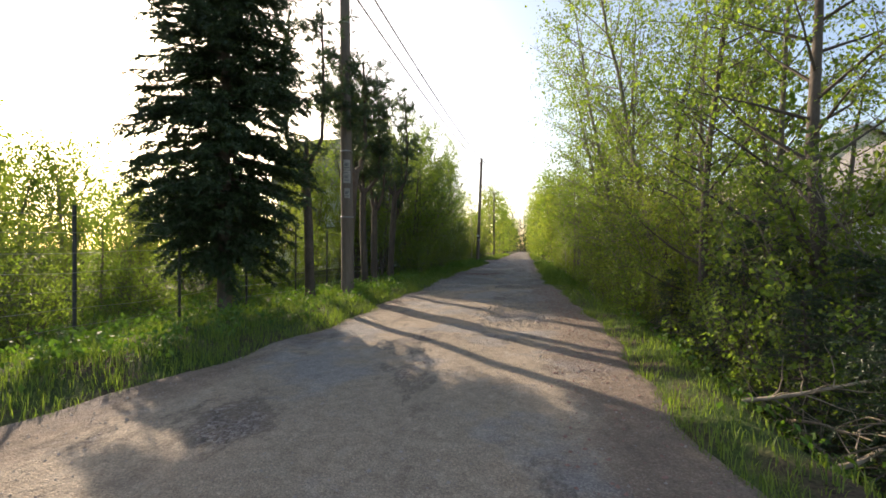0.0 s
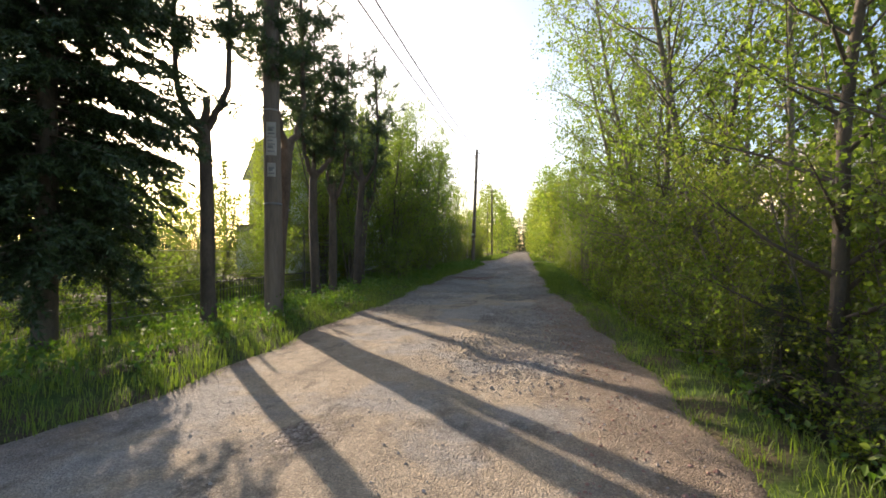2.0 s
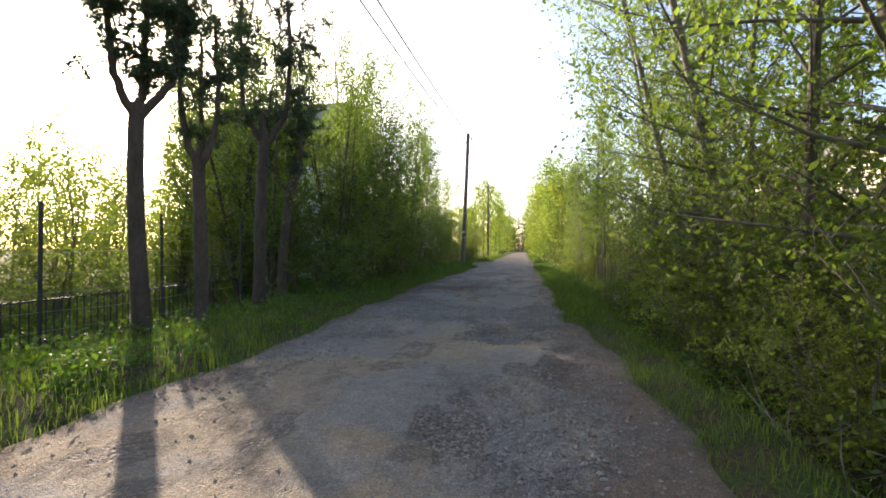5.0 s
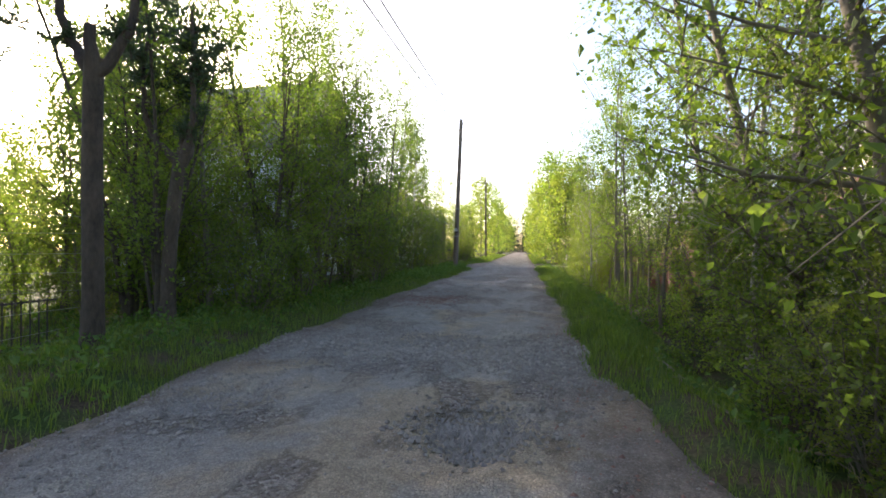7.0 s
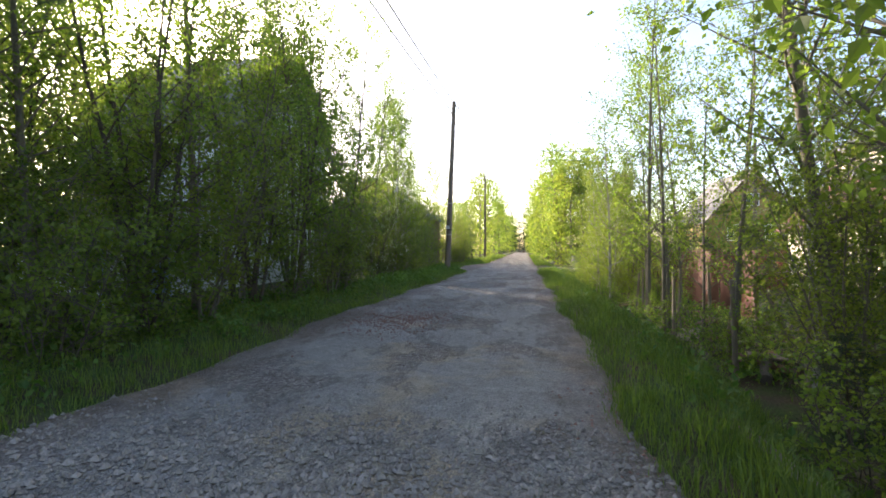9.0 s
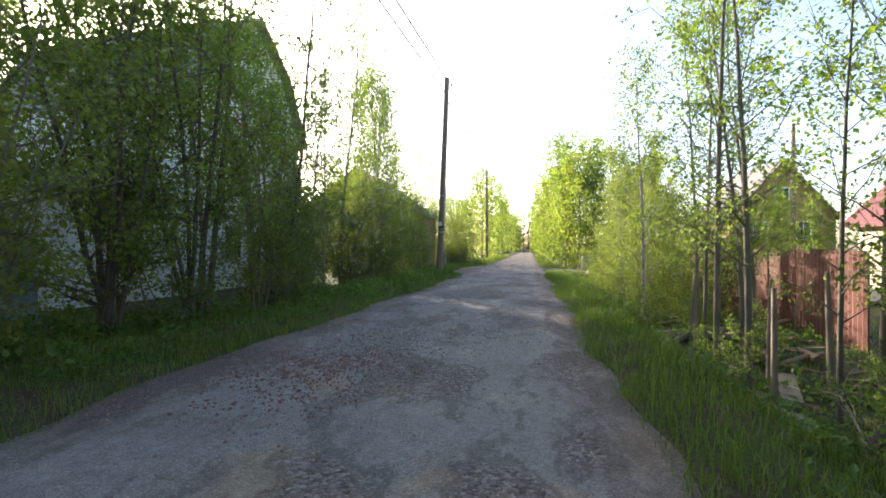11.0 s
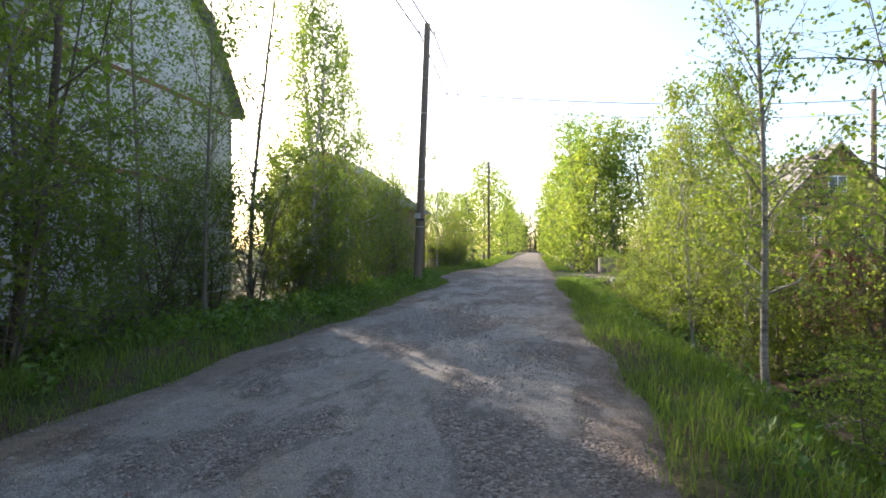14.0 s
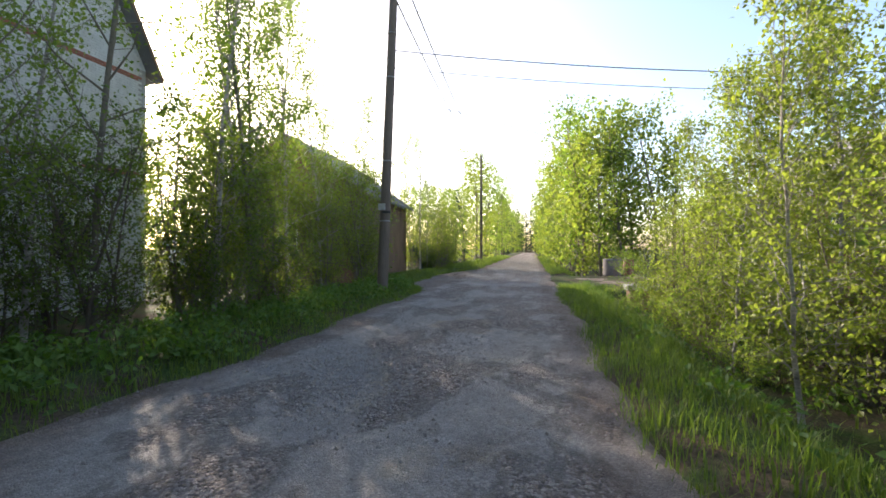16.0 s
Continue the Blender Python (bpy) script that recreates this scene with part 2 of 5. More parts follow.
def box(soup, x0, x1, y0, y1, z0, z1):
    v = [(x, y, z) for x in (x0, x1) for y in (y0, y1) for z in (z0, z1)]
    soup.add(v, [(0, 1, 3, 2), (4, 6, 7, 5), (0, 4, 5, 1), (2, 3, 7, 6), (0, 2, 6, 4), (1, 5, 7, 3)])


def link(name, me, parent=None, label="", m=None):
    ob = new(name, me)
    if parent is not None:
        ob.parent = parent
    if m is not None:
        ob.matrix_basis = m
    if label:
        ob["label"] = label
    return ob


def part(name, soup, material, parent, label="", smooth=False):
    return link(name, soup.mesh(name, material, smooth), parent, label)


def boxed(name, material, parent, *dims, label=""):
    s = Soup()
    box(s, *dims)
    ob = part(name, s, material, parent, label)
    return ob


def thing(name, x, y, z, label, category, group="", turn=0.0, kind=""):
    e = new(name)
    e.empty_display_size = 0.3
    e.matrix_basis = pose(x, y, z, 0, 0, turn)
    return tagged(e, label, category, group, kind)


def unit(v):
    v = np.asarray(v, dtype=float)
    return v / (np.linalg.norm(v, axis=-1, keepdims=True) + 1e-9)


def leaves(soup, rng, at, size, droop=0.3, width=0.36, up=0.6):
    """A small folded leaf at every place."""
    n = len(at)
    a = rng.normal(size=(n, 3))
    a[:, 2] -= droop * 2
    a = unit(a)
    nrm = rng.normal(size=(n, 3))
    nrm[:, 2] += up * 2
    b = unit(np.cross(a, nrm))
    c = np.cross(b, a)
    L = size * rng.uniform(0.65, 1.25, size=(n, 1))
    w = width * L
    v = np.stack([at, at + a * L * 0.45 + b * w + c * w * 0.3, at + a * L, at + a * L * 0.45 - b * w + c * w * 0.3], 1)
    soup.add(v.reshape(-1, 3), np.arange(4 * n).reshape(n, 4))


# ---- the lie of the land ----
def smooth(a, b, x):
    t = np.clip((np.asarray(x, dtype=float) - a) / (b - a), 0, 1)
    return t * t * (3 - 2 * t)


def wave(x, y):
    return np.sin(x * 1.7 + y * 0.9) * 0.5 + np.sin(y * 2.3 - x * 0.8 + 1.3) * 0.3 + np.sin(x * 4.1 + y * 3.3) * 0.2


def left_edge(y):
    y = np.asarray(y, dtype=float)
    return -3.75 - 0.35 * smooth(14, 26, y) + 0.25 * smooth(30, 36, y) - 1.3 * smooth(45.5, 49, y) * (1 - smooth(56, 62, y)) - 0.9 * (1 - smooth(1.5, 5.5, y)) + 0.10 * np.sin(y * 0.9) + 0.06 * np.sin(y * 2.7)


def right_edge(y):
    y = np.asarray(y, dtype=float)
    return 1.42 - 0.45 * smooth(12, 20, y) + 0.08 * np.sin(y * 0.8 + 1) + 0.06 * np.sin(y * 2.9)


def ground_z(x, y):
    x, y = np.asarray(x, dtype=float), np.asarray(y, dtype=float)
    dl, dr = left_edge(y) - x, x - right_edge(y)
    left = 0.13 * smooth(0.0, 0.8, dl) - 0.30 * smooth(1.6, 3.6, dl)
    side = smooth(46.5, 48.0, y) * (1 - smooth(55, 57, y))
    right = 0.08 * smooth(0.0, 0.4, dr) - (0.72 - 0.15 * smooth(3.0, 5.0, dr)) * smooth(0.35 + 0.35 * smooth(18, 25, y), 1.6 + 0.5 * smooth(18, 25, y), dr)
    right = right * (1 - side)
    road = -0.18 * (1 - smooth(-0.35, 0.0, np.maximum(dl, dr)))
    rough = 0.035 * wave(x, y) * smooth(0.1, 0.8, np.maximum(dl, dr))
    return left * (dl > 0) + right * (dr > 0) + road + rough * (1 - side * (dr > 0))


HOLES = ((-0.39, 16.9, 0.52, 0.075), (-0.2, 10.2, 0.7, 0.05), (-2.9, 17.2, 0.5, 0.06), (-1.9, 19.2, 0.9, 0.05), (0.5, 19.0, 0.8, 0.05),
         (-0.9, 20.3, 1.1, 0.04), (-2.6, 27.0, 0.9, 0.06), (-1.6, 34.6, 1.1, 0.07), (-2.2, 37.6, 0.8, 0.07), (-0.5, 38.5, 0.9, 0.05),
         (-0.7, 29.0, 0.7, 0.05), (-0.4, 14.0, 0.5, 0.04), (-2.0, 42.0, 1.0, 0.06), (-1.0, 46.5, 1.2, 0.06), (0.3, 32.6, 0.5, 0.05), (-1.4, 23.5, 0.9, 0.05), (-2.2, 31.0, 0.7, 0.05))


def road_z(x, y):
    z = 0.012 + 0.012 * wave(x * 1.3, y * 0.7) + 0.006 * np.sin(x * 7 + y * 2) * np.sin(y * 5.3 - x)
    z -= 0.018 * (np.exp(-((x + 0.45) / 0.35) ** 2) + np.exp(-((x + 2.3) / 0.35) ** 2))
    for hx, hy, hr, hd in HOLES:
        d = np.sqrt((x - hx) ** 2 + ((y - hy) * 0.9) ** 2) * (1 + 0.15 * np.sin(3 * np.arctan2(y - hy, x - hx) + hx * 9))
        z = z - hd * (1 - smooth(hr * 0.6, hr, d)) + 0.012 * np.exp(-((d - hr * 1.1) / 0.1) ** 2)
    dl, dr = left_edge(y) - x, x - right_edge(y)
    return z - 0.10 * smooth(-0.12, 0.14, np.maximum(dl, dr))


def sheet(name, xs, ys, height, material):
    X, Y = np.meshgrid(xs, ys, indexing="ij")
    Z = height(X, Y)
    n, m = X.shape
    i, j = np.meshgrid(np.arange(n - 1), np.arange(m - 1), indexing="ij")
    f = np.stack([i * m + j, (i + 1) * m + j, (i + 1) * m + j + 1, i * m + j + 1], -1).reshape(-1, 4)
    s = Soup()
    s.add(np.stack([X, Y, Z], -1).reshape(-1, 3), f)
    return link(name, s.mesh(name, material, True))


def spaced(*runs):
    out = []
    for a, b, step in runs:
        out.extend(np.arange(a, b, step))
    out.append(runs[-1][1])
    return np.array(out)


ground = sheet("ground", spaced((-1500, -200, 260), (-200, -40, 32), (-40, -12, 2), (-12, 9, 0.21), (9, 40, 2), (40, 200, 32), (200, 1500, 260)),
               spaced((-800, -40, 152), (-40, -6, 2), (-6, 66, 0.4), (66, 150, 2), (150, 400, 25), (400, 2500, 300)), ground_z, SOIL)
tagged(ground, "dark mossy verge soil with leaf litter", "ground", kind="structure")
road = sheet("road", np.arange(-5.9, 2.0, 0.10), spaced((-8, 0, 0.4), (0, 62, 0.13), (62, 130, 1.0), (130, 600, 20)), road_z, ROAD)
tagged(road, "worn gravelly street of sand and broken tarmac with potholes", "road", kind="structure")
side_road = sheet("road_side", spaced((0.9, 30, 0.5)), spaced((47.6, 55.9, 0.3)), lambda x, y: -0.03 + 0.012 * wave(x, y) + 0.028 * smooth(1.0, 2.4, x) - 0.1 * smooth(3.4, 4.1, np.abs(y - 51.8)), ROAD)
tagged(side_road, "sandy side track joining the street", "road", kind="structure")


# ---- plants ----
def curve_line(rng, start, direction, length, n, bend, pull=(0, 0, 0)):
    p = [np.asarray(start, dtype=float)]
    d = unit(direction)
    for k in range(n):
        d = unit(d + rng.normal(size=3) * bend + np.asarray(pull) / n)
        p.append(p[-1] + d * length / n)
    return np.array(p)


def broadleaf(seed, height, radius, crown_from, limbs, reach, rise, twigs, per_twig, leaf, stems=1, spread=0.25, droop=0.3, profile="oval", scatter=0.07, bend=0.08, bottom=0.0, fine=True):
    """Wood and foliage of a deciduous tree or bush: stems, limbs, twigs and leaves on the twigs."""
    rng = np.random.default_rng(seed)
    wood, green, spots = Soup(), Soup(), []
    for s in range(stems):
        az = rng.uniform(0, 6.28)
        tilt = spread * (rng.uniform(0.4, 1) if stems > 1 else rng.uniform(0, 0.4))
        h = height * (1 if s == 0 else rng.uniform(0.65, 1))
        r = radius * (1 if s == 0 else rng.uniform(0.6, 0.95))
        start = (rng.normal() * 0.08 * (stems > 1), rng.normal() * 0.08 * (stems > 1), -0.25)
        stem = curve_line(rng, start, (math.cos(az) * tilt, math.sin(az) * tilt, 1), h + 0.25, 9, bend * 0.6, (0, 0, tilt * 0.8))
        radii = r * np.linspace(1, 0.10, 10) ** 0.85
        radii[0] *= 1.35
        tube(wood, stem, radii, 7 if radius > 0.05 else 5)
        for k in range(limbs):
            rel = crown_from + (1 - crown_from) * (k + rng.uniform(0, 1)) / limbs
            q = rel * 9
            i = min(int(q), 8)
            base = stem[i] + (stem[i + 1] - stem[i]) * (q - i)
            c = (rel - crown_from) / (1 - crown_from)
            size = {"oval": bottom + (1 - bottom) * math.sin(math.pi * min(0.97, 0.22 + 0.72 * c)), "cone": 1.0 - 0.85 * c, "fan": 0.55 + 0.45 * c}[profile]
            az2 = k * 2.4 + rng.uniform(-0.5, 0.5)
            e = rise + rng.uniform(-0.2, 0.2) + 0.4 * c
            d = (math.cos(az2) * math.cos(e), math.sin(az2) * math.cos(e), math.sin(e))
            ln = reach * size * rng.uniform(0.7, 1.2)
            lr = max(0.004, radii[i] * 0.42)
            limb = curve_line(rng, base, d, ln, 5, bend * 1.6, (0, 0, 0.25))
            tube(wood, limb[[0, 2, 5]], np.linspace(lr, 0.004, 3), 4 if fine else 3)
            for w in range(twigs):
                u = rng.uniform(0.25, 1.0) * 4.99
                j = int(u)
                tb = limb[j] + (limb[j + 1] - limb[j]) * (u - j)
                td = unit(limb[j + 1] - limb[j]) + rng.normal(size=3) * 0.65
                tl = ln * rng.uniform(0.2, 0.45) + 0.1
                twig = curve_line(rng, tb, td, tl, 3, 0.15, (0, 0, -droop * 1.2))
                if fine:
                    tube(wood, twig[[0, 3]], (0.006, 0.002), 3)
                m = rng.poisson(per_twig)
                if m:
                    f = rng.uniform(0.1, 1.05, size=(m, 1)) * 2.99
                    g = np.minimum(f.astype(int), 2)
                    spots.append(twig[g[:, 0]] + (twig[g[:, 0] + 1] - twig[g[:, 0]]) * (f - g) + rng.normal(size=(m, 3)) * scatter)
    leaves(green, rng, np.concatenate(spots), leaf, droop)
    return wood, green, np.concatenate(spots)


def needles(soup, rng, a, b, count, length, width, fan=0.9):
    """Needles along the twigs from a to b."""
    n = len(a)
    t = rng.uniform(0, 1, size=(n, count, 1))
    at = (a[:, None] + (b - a)[:, None] * t).reshape(-1, 3)
    d = np.repeat(unit(b - a), count, axis=0) * 0.8 + rng.normal(size=(n * count, 3)) * fan * 0.7
    d = unit(d)
    side = unit(np.cross(d, rng.normal(size=d.shape))) * width
    L = length * rng.uniform(0.6, 1.2, size=(len(at), 1))
    v = np.stack([at - side, at + side, at + d * L], 1)
    soup.add(v.reshape(-1, 3), np.arange(len(v) * 3).reshape(-1, 3))


def spruce(seed, height, radius, reach, bare=0.12, whorl=0.28, per=6, twigs=12, count=18, needle=0.055, width=0.0035):
    rng = np.random.default_rng(seed)
    wood, green = Soup(), Soup()
    stem = curve_line(rng, (0, 0, -0.2), (0.01, 0.01, 1), height + 0.2, 10, 0.01)
    tube(wood, stem, radius * np.linspace(1.1, 0.05, 11), 9)
    z, A, B = height * bare, [], []
    while z < height * 0.985:
        c = z / height
        for k in range(per):
            az = rng.uniform(0, 6.28)
            ln = reach * (1 - c) ** 0.75 * rng.uniform(0.75, 1.15) * min(1, 0.45 + 2.2 * (c - bare * 0.5)) + 0.08
            base = np.array([stem[min(10, int(c * 10))][0], stem[min(10, int(c * 10))][1], z + rng.uniform(-0.1, 0.1)])
            e = 0.35 * c - 0.18
            limb = curve_line(rng, base, (math.cos(az), math.sin(az), e), ln, 5, 0.05, (0, 0, -0.35 + 0.5 * c))
            tube(wood, limb, np.linspace(0.008 + 0.012 * ln / reach, 0.003, 6), 4)
            for w in range(max(3, int(twigs * ln / reach) + 2)):
                u = rng.uniform(0.12, 1.0) * 4.99
                j = int(u)
                tb = limb[j] + (limb[j + 1] - limb[j]) * (u - j)
                d = unit(limb[j + 1] - limb[j])
                s = np.cross(d, (0, 0, 1)) * rng.choice((-1, 1))
                td = unit(d * 0.8 + s * rng.uniform(0.3, 0.9) + np.array((0, 0, -rng.uniform(0.1, 0.75))))
                A.append(tb)
                B.append(tb + td * rng.uniform(0.18, 0.5) * (0.5 + 0.5 * ln / reach))
            A.extend(limb[1:5])
            B.extend(limb[2:6])
        z += whorl * rng.uniform(0.8, 1.2)
    needles(green, rng, np.array(A), np.array(B), count, needle, width)
    return wood, green


def pollard_pine(seed, fork, top, radius, arms, tufts=60, lean=0.0, stub=True):
    """A pine cut back to a fork with upswept arms and tufts of needles."""
    rng = np.random.default_rng(seed)
    wood, green, A, B = Soup(), Soup(), [], []
    trunk = curve_line(rng, (0, 0, -0.25), (lean, 0.01, 1), fork + 0.25, 9, 0.018)
    tube(wood, trunk, radius * np.concatenate(([1.35, 1.12], np.linspace(1.0, 0.86, 8))), 11, True)
    head = trunk[-1]
    if stub:
        tube(wood, np.array([head - (0, 0, 0.1), head + (0.05, 0.02, 0.2), head + (0.06, 0.0, 0.42)]), (radius * 0.7, radius * 0.55, radius * 0.5), 8, True)
    for k in range(arms):
        az = 0.25 + k * 6.28 / arms + rng.uniform(-0.3, 0.3)
        out = rng.uniform(0.25, 0.6)
        hh = (top - fork) * rng.uniform(0.75, 1.0)
        o = np.array((math.cos(az), math.sin(az), 0))
        arm = np.array([head - (0, 0, 0.25), head + o * out * 0.6 + (0, 0, 0.12), head + o * out + (0, 0, 0.5), head + o * out * 1.15 + (0, 0, hh * 0.5), head + o * out * 0.95 + (0, 0, hh)])
        fine = np.array([arm[min(3, int(q))] * (1 - (q - min(3, int(q)))) + arm[min(3, int(q)) + 1] * (q - min(3, int(q))) for q in np.linspace(0, 4, 13)])
        fine[1:-1] = (fine[:-2] + 2 * fine[1:-1] + fine[2:]) / 4
        fine += rng.normal(size=fine.shape) * 0.015
        tube(wood, fine, np.linspace(radius * 0.62, radius * 0.22, 13), 8, True)
        for w in range(tufts):
            u = rng.uniform(4.5, 11.99)
            j = int(u)
            b = fine[j]
            d = unit(rng.normal(size=3) * (1, 1, 0.5) + (0, 0, 0.35))
            ln = rng.uniform(0.25, 1.3) * (0.35 + 0.65 * (u - 4.5) / 7.5)
            tw = curve_line(rng, b, d, ln, 3, 0.2, (0, 0, 0.3))
            if u < 8 and rng.uniform() < 0.75:
                continue
            tube(wood, tw, (0.011, 0.008, 0.006, 0.004), 4)
            for _ in range(9):
                e = tw[rng.integers(1, 4)]
                A.append(e)
                B.append(e + unit(rng.normal(size=3) + (0, 0, 0.5)) * 0.2)
    if A:
        needles(green, rng, np.array(A), np.array(B), 26, 0.13, 0.009, 1.1)
    else:
        needles(green, rng, np.array([head]), np.array([head + 0.1]), 6, 0.05, 0.002)
    return wood, green


KINDS = {}


def grown(kind, maker, bark, foliage, name, category, **args):
    made = maker(**args)
    KINDS[kind] = (made[0].mesh(name + "_trunk", bark, True), made[1].mesh(name + "_crown", foliage), name, category, [])
    return made


def plant(kind, x, y, turn, size=1.0, label="", group="", stretch=1.0, sink=0.0, lean=0.0):
    wood, green, name, category, extra = KINDS[kind]
    e = thing(name, x, y, float(ground_z(x, y)) - sink, label, category, group)
    e.matrix_basis = pose(x, y, float(ground_z(x, y)) - sink, 0, lean, 0) @ pose(0, 0, 0, 0, 0, turn) @ Matrix.Diagonal((size, size, size * stretch, 1))
    link("trunk", wood, e)
    link("crown", green, e)
    for n, me in extra:
        link(n, me, e)
    return e


grown("birch", broadleaf, GREY_BARK, LEAF_SPRING, "birch_tree", "tree", seed=1, height=9.0, radius=0.085, crown_from=0.2, limbs=34, reach=2.0, rise=0.55, twigs=9, per_twig=13, leaf=0.075, droop=0.5, profile="oval", scatter=0.10, bottom=0.4)
grown("birch_b", broadleaf, BIRCH_BARK, LEAF_SPRING, "birch_tree", "tree", seed=12, height=8.0, radius=0.06, crown_from=0.2, limbs=32, reach=1.5, rise=0.7, twigs=8, per_twig=13, leaf=0.075, droop=0.5, profile="oval", scatter=0.09, bottom=0.3)
grown("sparse", broadleaf, GREY_BARK, LEAF_SPRING, "young_aspen", "tree", seed=3, height=8.5, radius=0.055, crown_from=0.22, limbs=26, reach=1.5, rise=0.6, twigs=7, per_twig=13, leaf=0.075, droop=0.4, scatter=0.09, bottom=0.3)
grown("alder", broadleaf, BARK, LEAF_SPRING, "alder_tree", "tree", seed=4, height=8.5, radius=0.12, crown_from=0.15, limbs=32, reach=2.5, rise=0.35, twigs=9, per_twig=16, leaf=0.078, droop=0.2, scatter=0.11, bottom=0.5)
grown("clump", broadleaf, BARK, LEAF_SPRING, "alder_clump", "tree", seed=5, height=8.0, radius=0.06, crown_from=0.1, limbs=16, reach=1.5, rise=0.5, twigs=9, per_twig=12, leaf=0.085, stems=5, spread=0.2, scatter=0.11, bottom=0.55)
grown("clump_high", broadleaf, BARK, LEAF_SPRING, "alder_clump", "tree", seed=15, height=8.2, radius=0.06, crown_from=0.26, limbs=15, reach=1.7, rise=0.45, twigs=9, per_twig=12, leaf=0.085, stems=6, spread=0.28, scatter=0.11, bottom=0.45)
grown("gold_birch", broadleaf, BARK, LEAF_YELLOW, "birch_tree", "tree", seed=16, height=7.0, radius=0.06, crown_from=0.12, limbs=28, reach=1.5, rise=0.6, twigs=8, per_twig=13, leaf=0.085, stems=2, spread=0.2, droop=0.4, scatter=0.11, bottom=0.5)
grown("willow", broadleaf, GREY_BARK, LEAF_YELLOW, "willow_bush", "bush", seed=6, height=5.0, radius=0.04, crown_from=0.06, limbs=12, reach=1.1, rise=0.5, twigs=7, per_twig=11, leaf=0.078, stems=6, spread=0.35, scatter=0.09, bottom=0.7)
grown("rowan", broadleaf, GREY_BARK, LEAF_DEEP, "rowan_bush", "bush", seed=7, height=3.0, radius=0.026, crown_from=0.06, limbs=11, reach=0.95, rise=0.4, twigs=6, per_twig=11, leaf=0.078, stems=5, spread=0.5, scatter=0.09, bottom=0.7)
grown("scrub", broadleaf, BARK, LEAF_SPRING, "low_shrub", "bush", seed=8, height=1.5, radius=0.014, crown_from=0.05, limbs=7, reach=0.6, rise=0.4, twigs=5, per_twig=10, leaf=0.065, stems=5, spread=0.6, scatter=0.06, bottom=0.7)
grown("sapling", broadleaf, BIRCH_BARK, LEAF_YELLOW, "birch_sapling", "tree", seed=9, height=5.2, radius=0.04, crown_from=0.14, limbs=26, reach=1.15, rise=0.7, twigs=8, per_twig=18, leaf=0.07, droop=0.3, scatter=0.08, bottom=0.4)
grown("far", broadleaf, GREY_BARK, LEAF_YELLOW, "roadside_tree", "tree", seed=10, height=8.0, radius=0.11, crown_from=0.05, limbs=36, reach=2.3, rise=0.4, twigs=8, per_twig=8, leaf=0.21, scatter=0.2, bottom=0.75, fine=False)
grown("far_b", broadleaf, GREY_BARK, LEAF_SPRING, "roadside_tree", "tree", seed=11, height=9.0, radius=0.11, crown_from=0.05, limbs=36, reach=1.9, rise=0.6, twigs=8, per_twig=8, leaf=0.21, scatter=0.2, bottom=0.7, fine=False)
grown("spruce", spruce, BARK, NEEDLE, "spruce_tree", "tree", seed=20, height=13.0, radius=0.15, reach=2.35, bare=0.11, whorl=0.15, per=11, twigs=34, count=24, needle=0.10, width=0.013)
grown("far_spruce", spruce, BARK, NEEDLE, "spruce_tree", "tree", seed=22, height=9.5, radius=0.15, reach=2.1, bare=0.05, whorl=0.38, per=5, twigs=6, count=7, needle=0.16, width=0.03)
grown("young_spruce", spruce, BARK, NEEDLE, "young_spruce", "tree", seed=21, height=2.6, radius=0.04, reach=1.0, bare=0.04, whorl=0.16, per=6, twigs=9, count=18, needle=0.06, width=0.006)
grown("pine_a", pollard_pine, PINE_BARK, PINE_NEEDLE, "pollarded_pine", "tree", seed=31, fork=3.75, top=8.2, radius=0.125, arms=2, tufts=60, lean=-0.03)
grown("pine_b", pollard_pine, PINE_BARK, PINE_NEEDLE, "pollarded_pine", "tree", seed=32, fork=3.7, top=7.6, radius=0.15, arms=3, tufts=70, lean=0.01, stub=False)
grown("pine_c", pollard_pine, PINE_BARK, PINE_NEEDLE, "pollarded_pine", "tree", seed=33, fork=3.1, top=5.8, radius=0.125, arms=3, tufts=26)
grown("pine_d", pollard_pine, PINE_BARK, PINE_NEEDLE, "pollarded_pine", "tree", seed=35, fork=3.6, top=7.8, radius=0.125, arms=3, tufts=75, stub=False)
_w, _g, _spots = broadleaf(seed=14, height=4.0, radius=0.04, crown_from=0.1, limbs=14, reach=1.1, rise=0.5, twigs=8, per_twig=9, leaf=0.065, stems=5, spread=0.4, scatter=0.08, bottom=0.6)
_rng = np.random.default_rng(77)
_b, _centres = Soup(), _spots[_rng.choice(len(_spots), 170, replace=False)]
leaves(_b, _rng, np.repeat(_centres, 16, axis=0) + _rng.normal(size=(170 * 16, 3)) * (0.035, 0.035, 0.05), 0.03, 0.0, 0.5)
KINDS["cherry"] = (_w.mesh("bird_cherry_trunk", BARK, True), _g.mesh("bird_cherry_crown", LEAF_DEEP), "bird_cherry_bush", "bush", [("blossom", _b.mesh("blossom", BLOSSOM))])

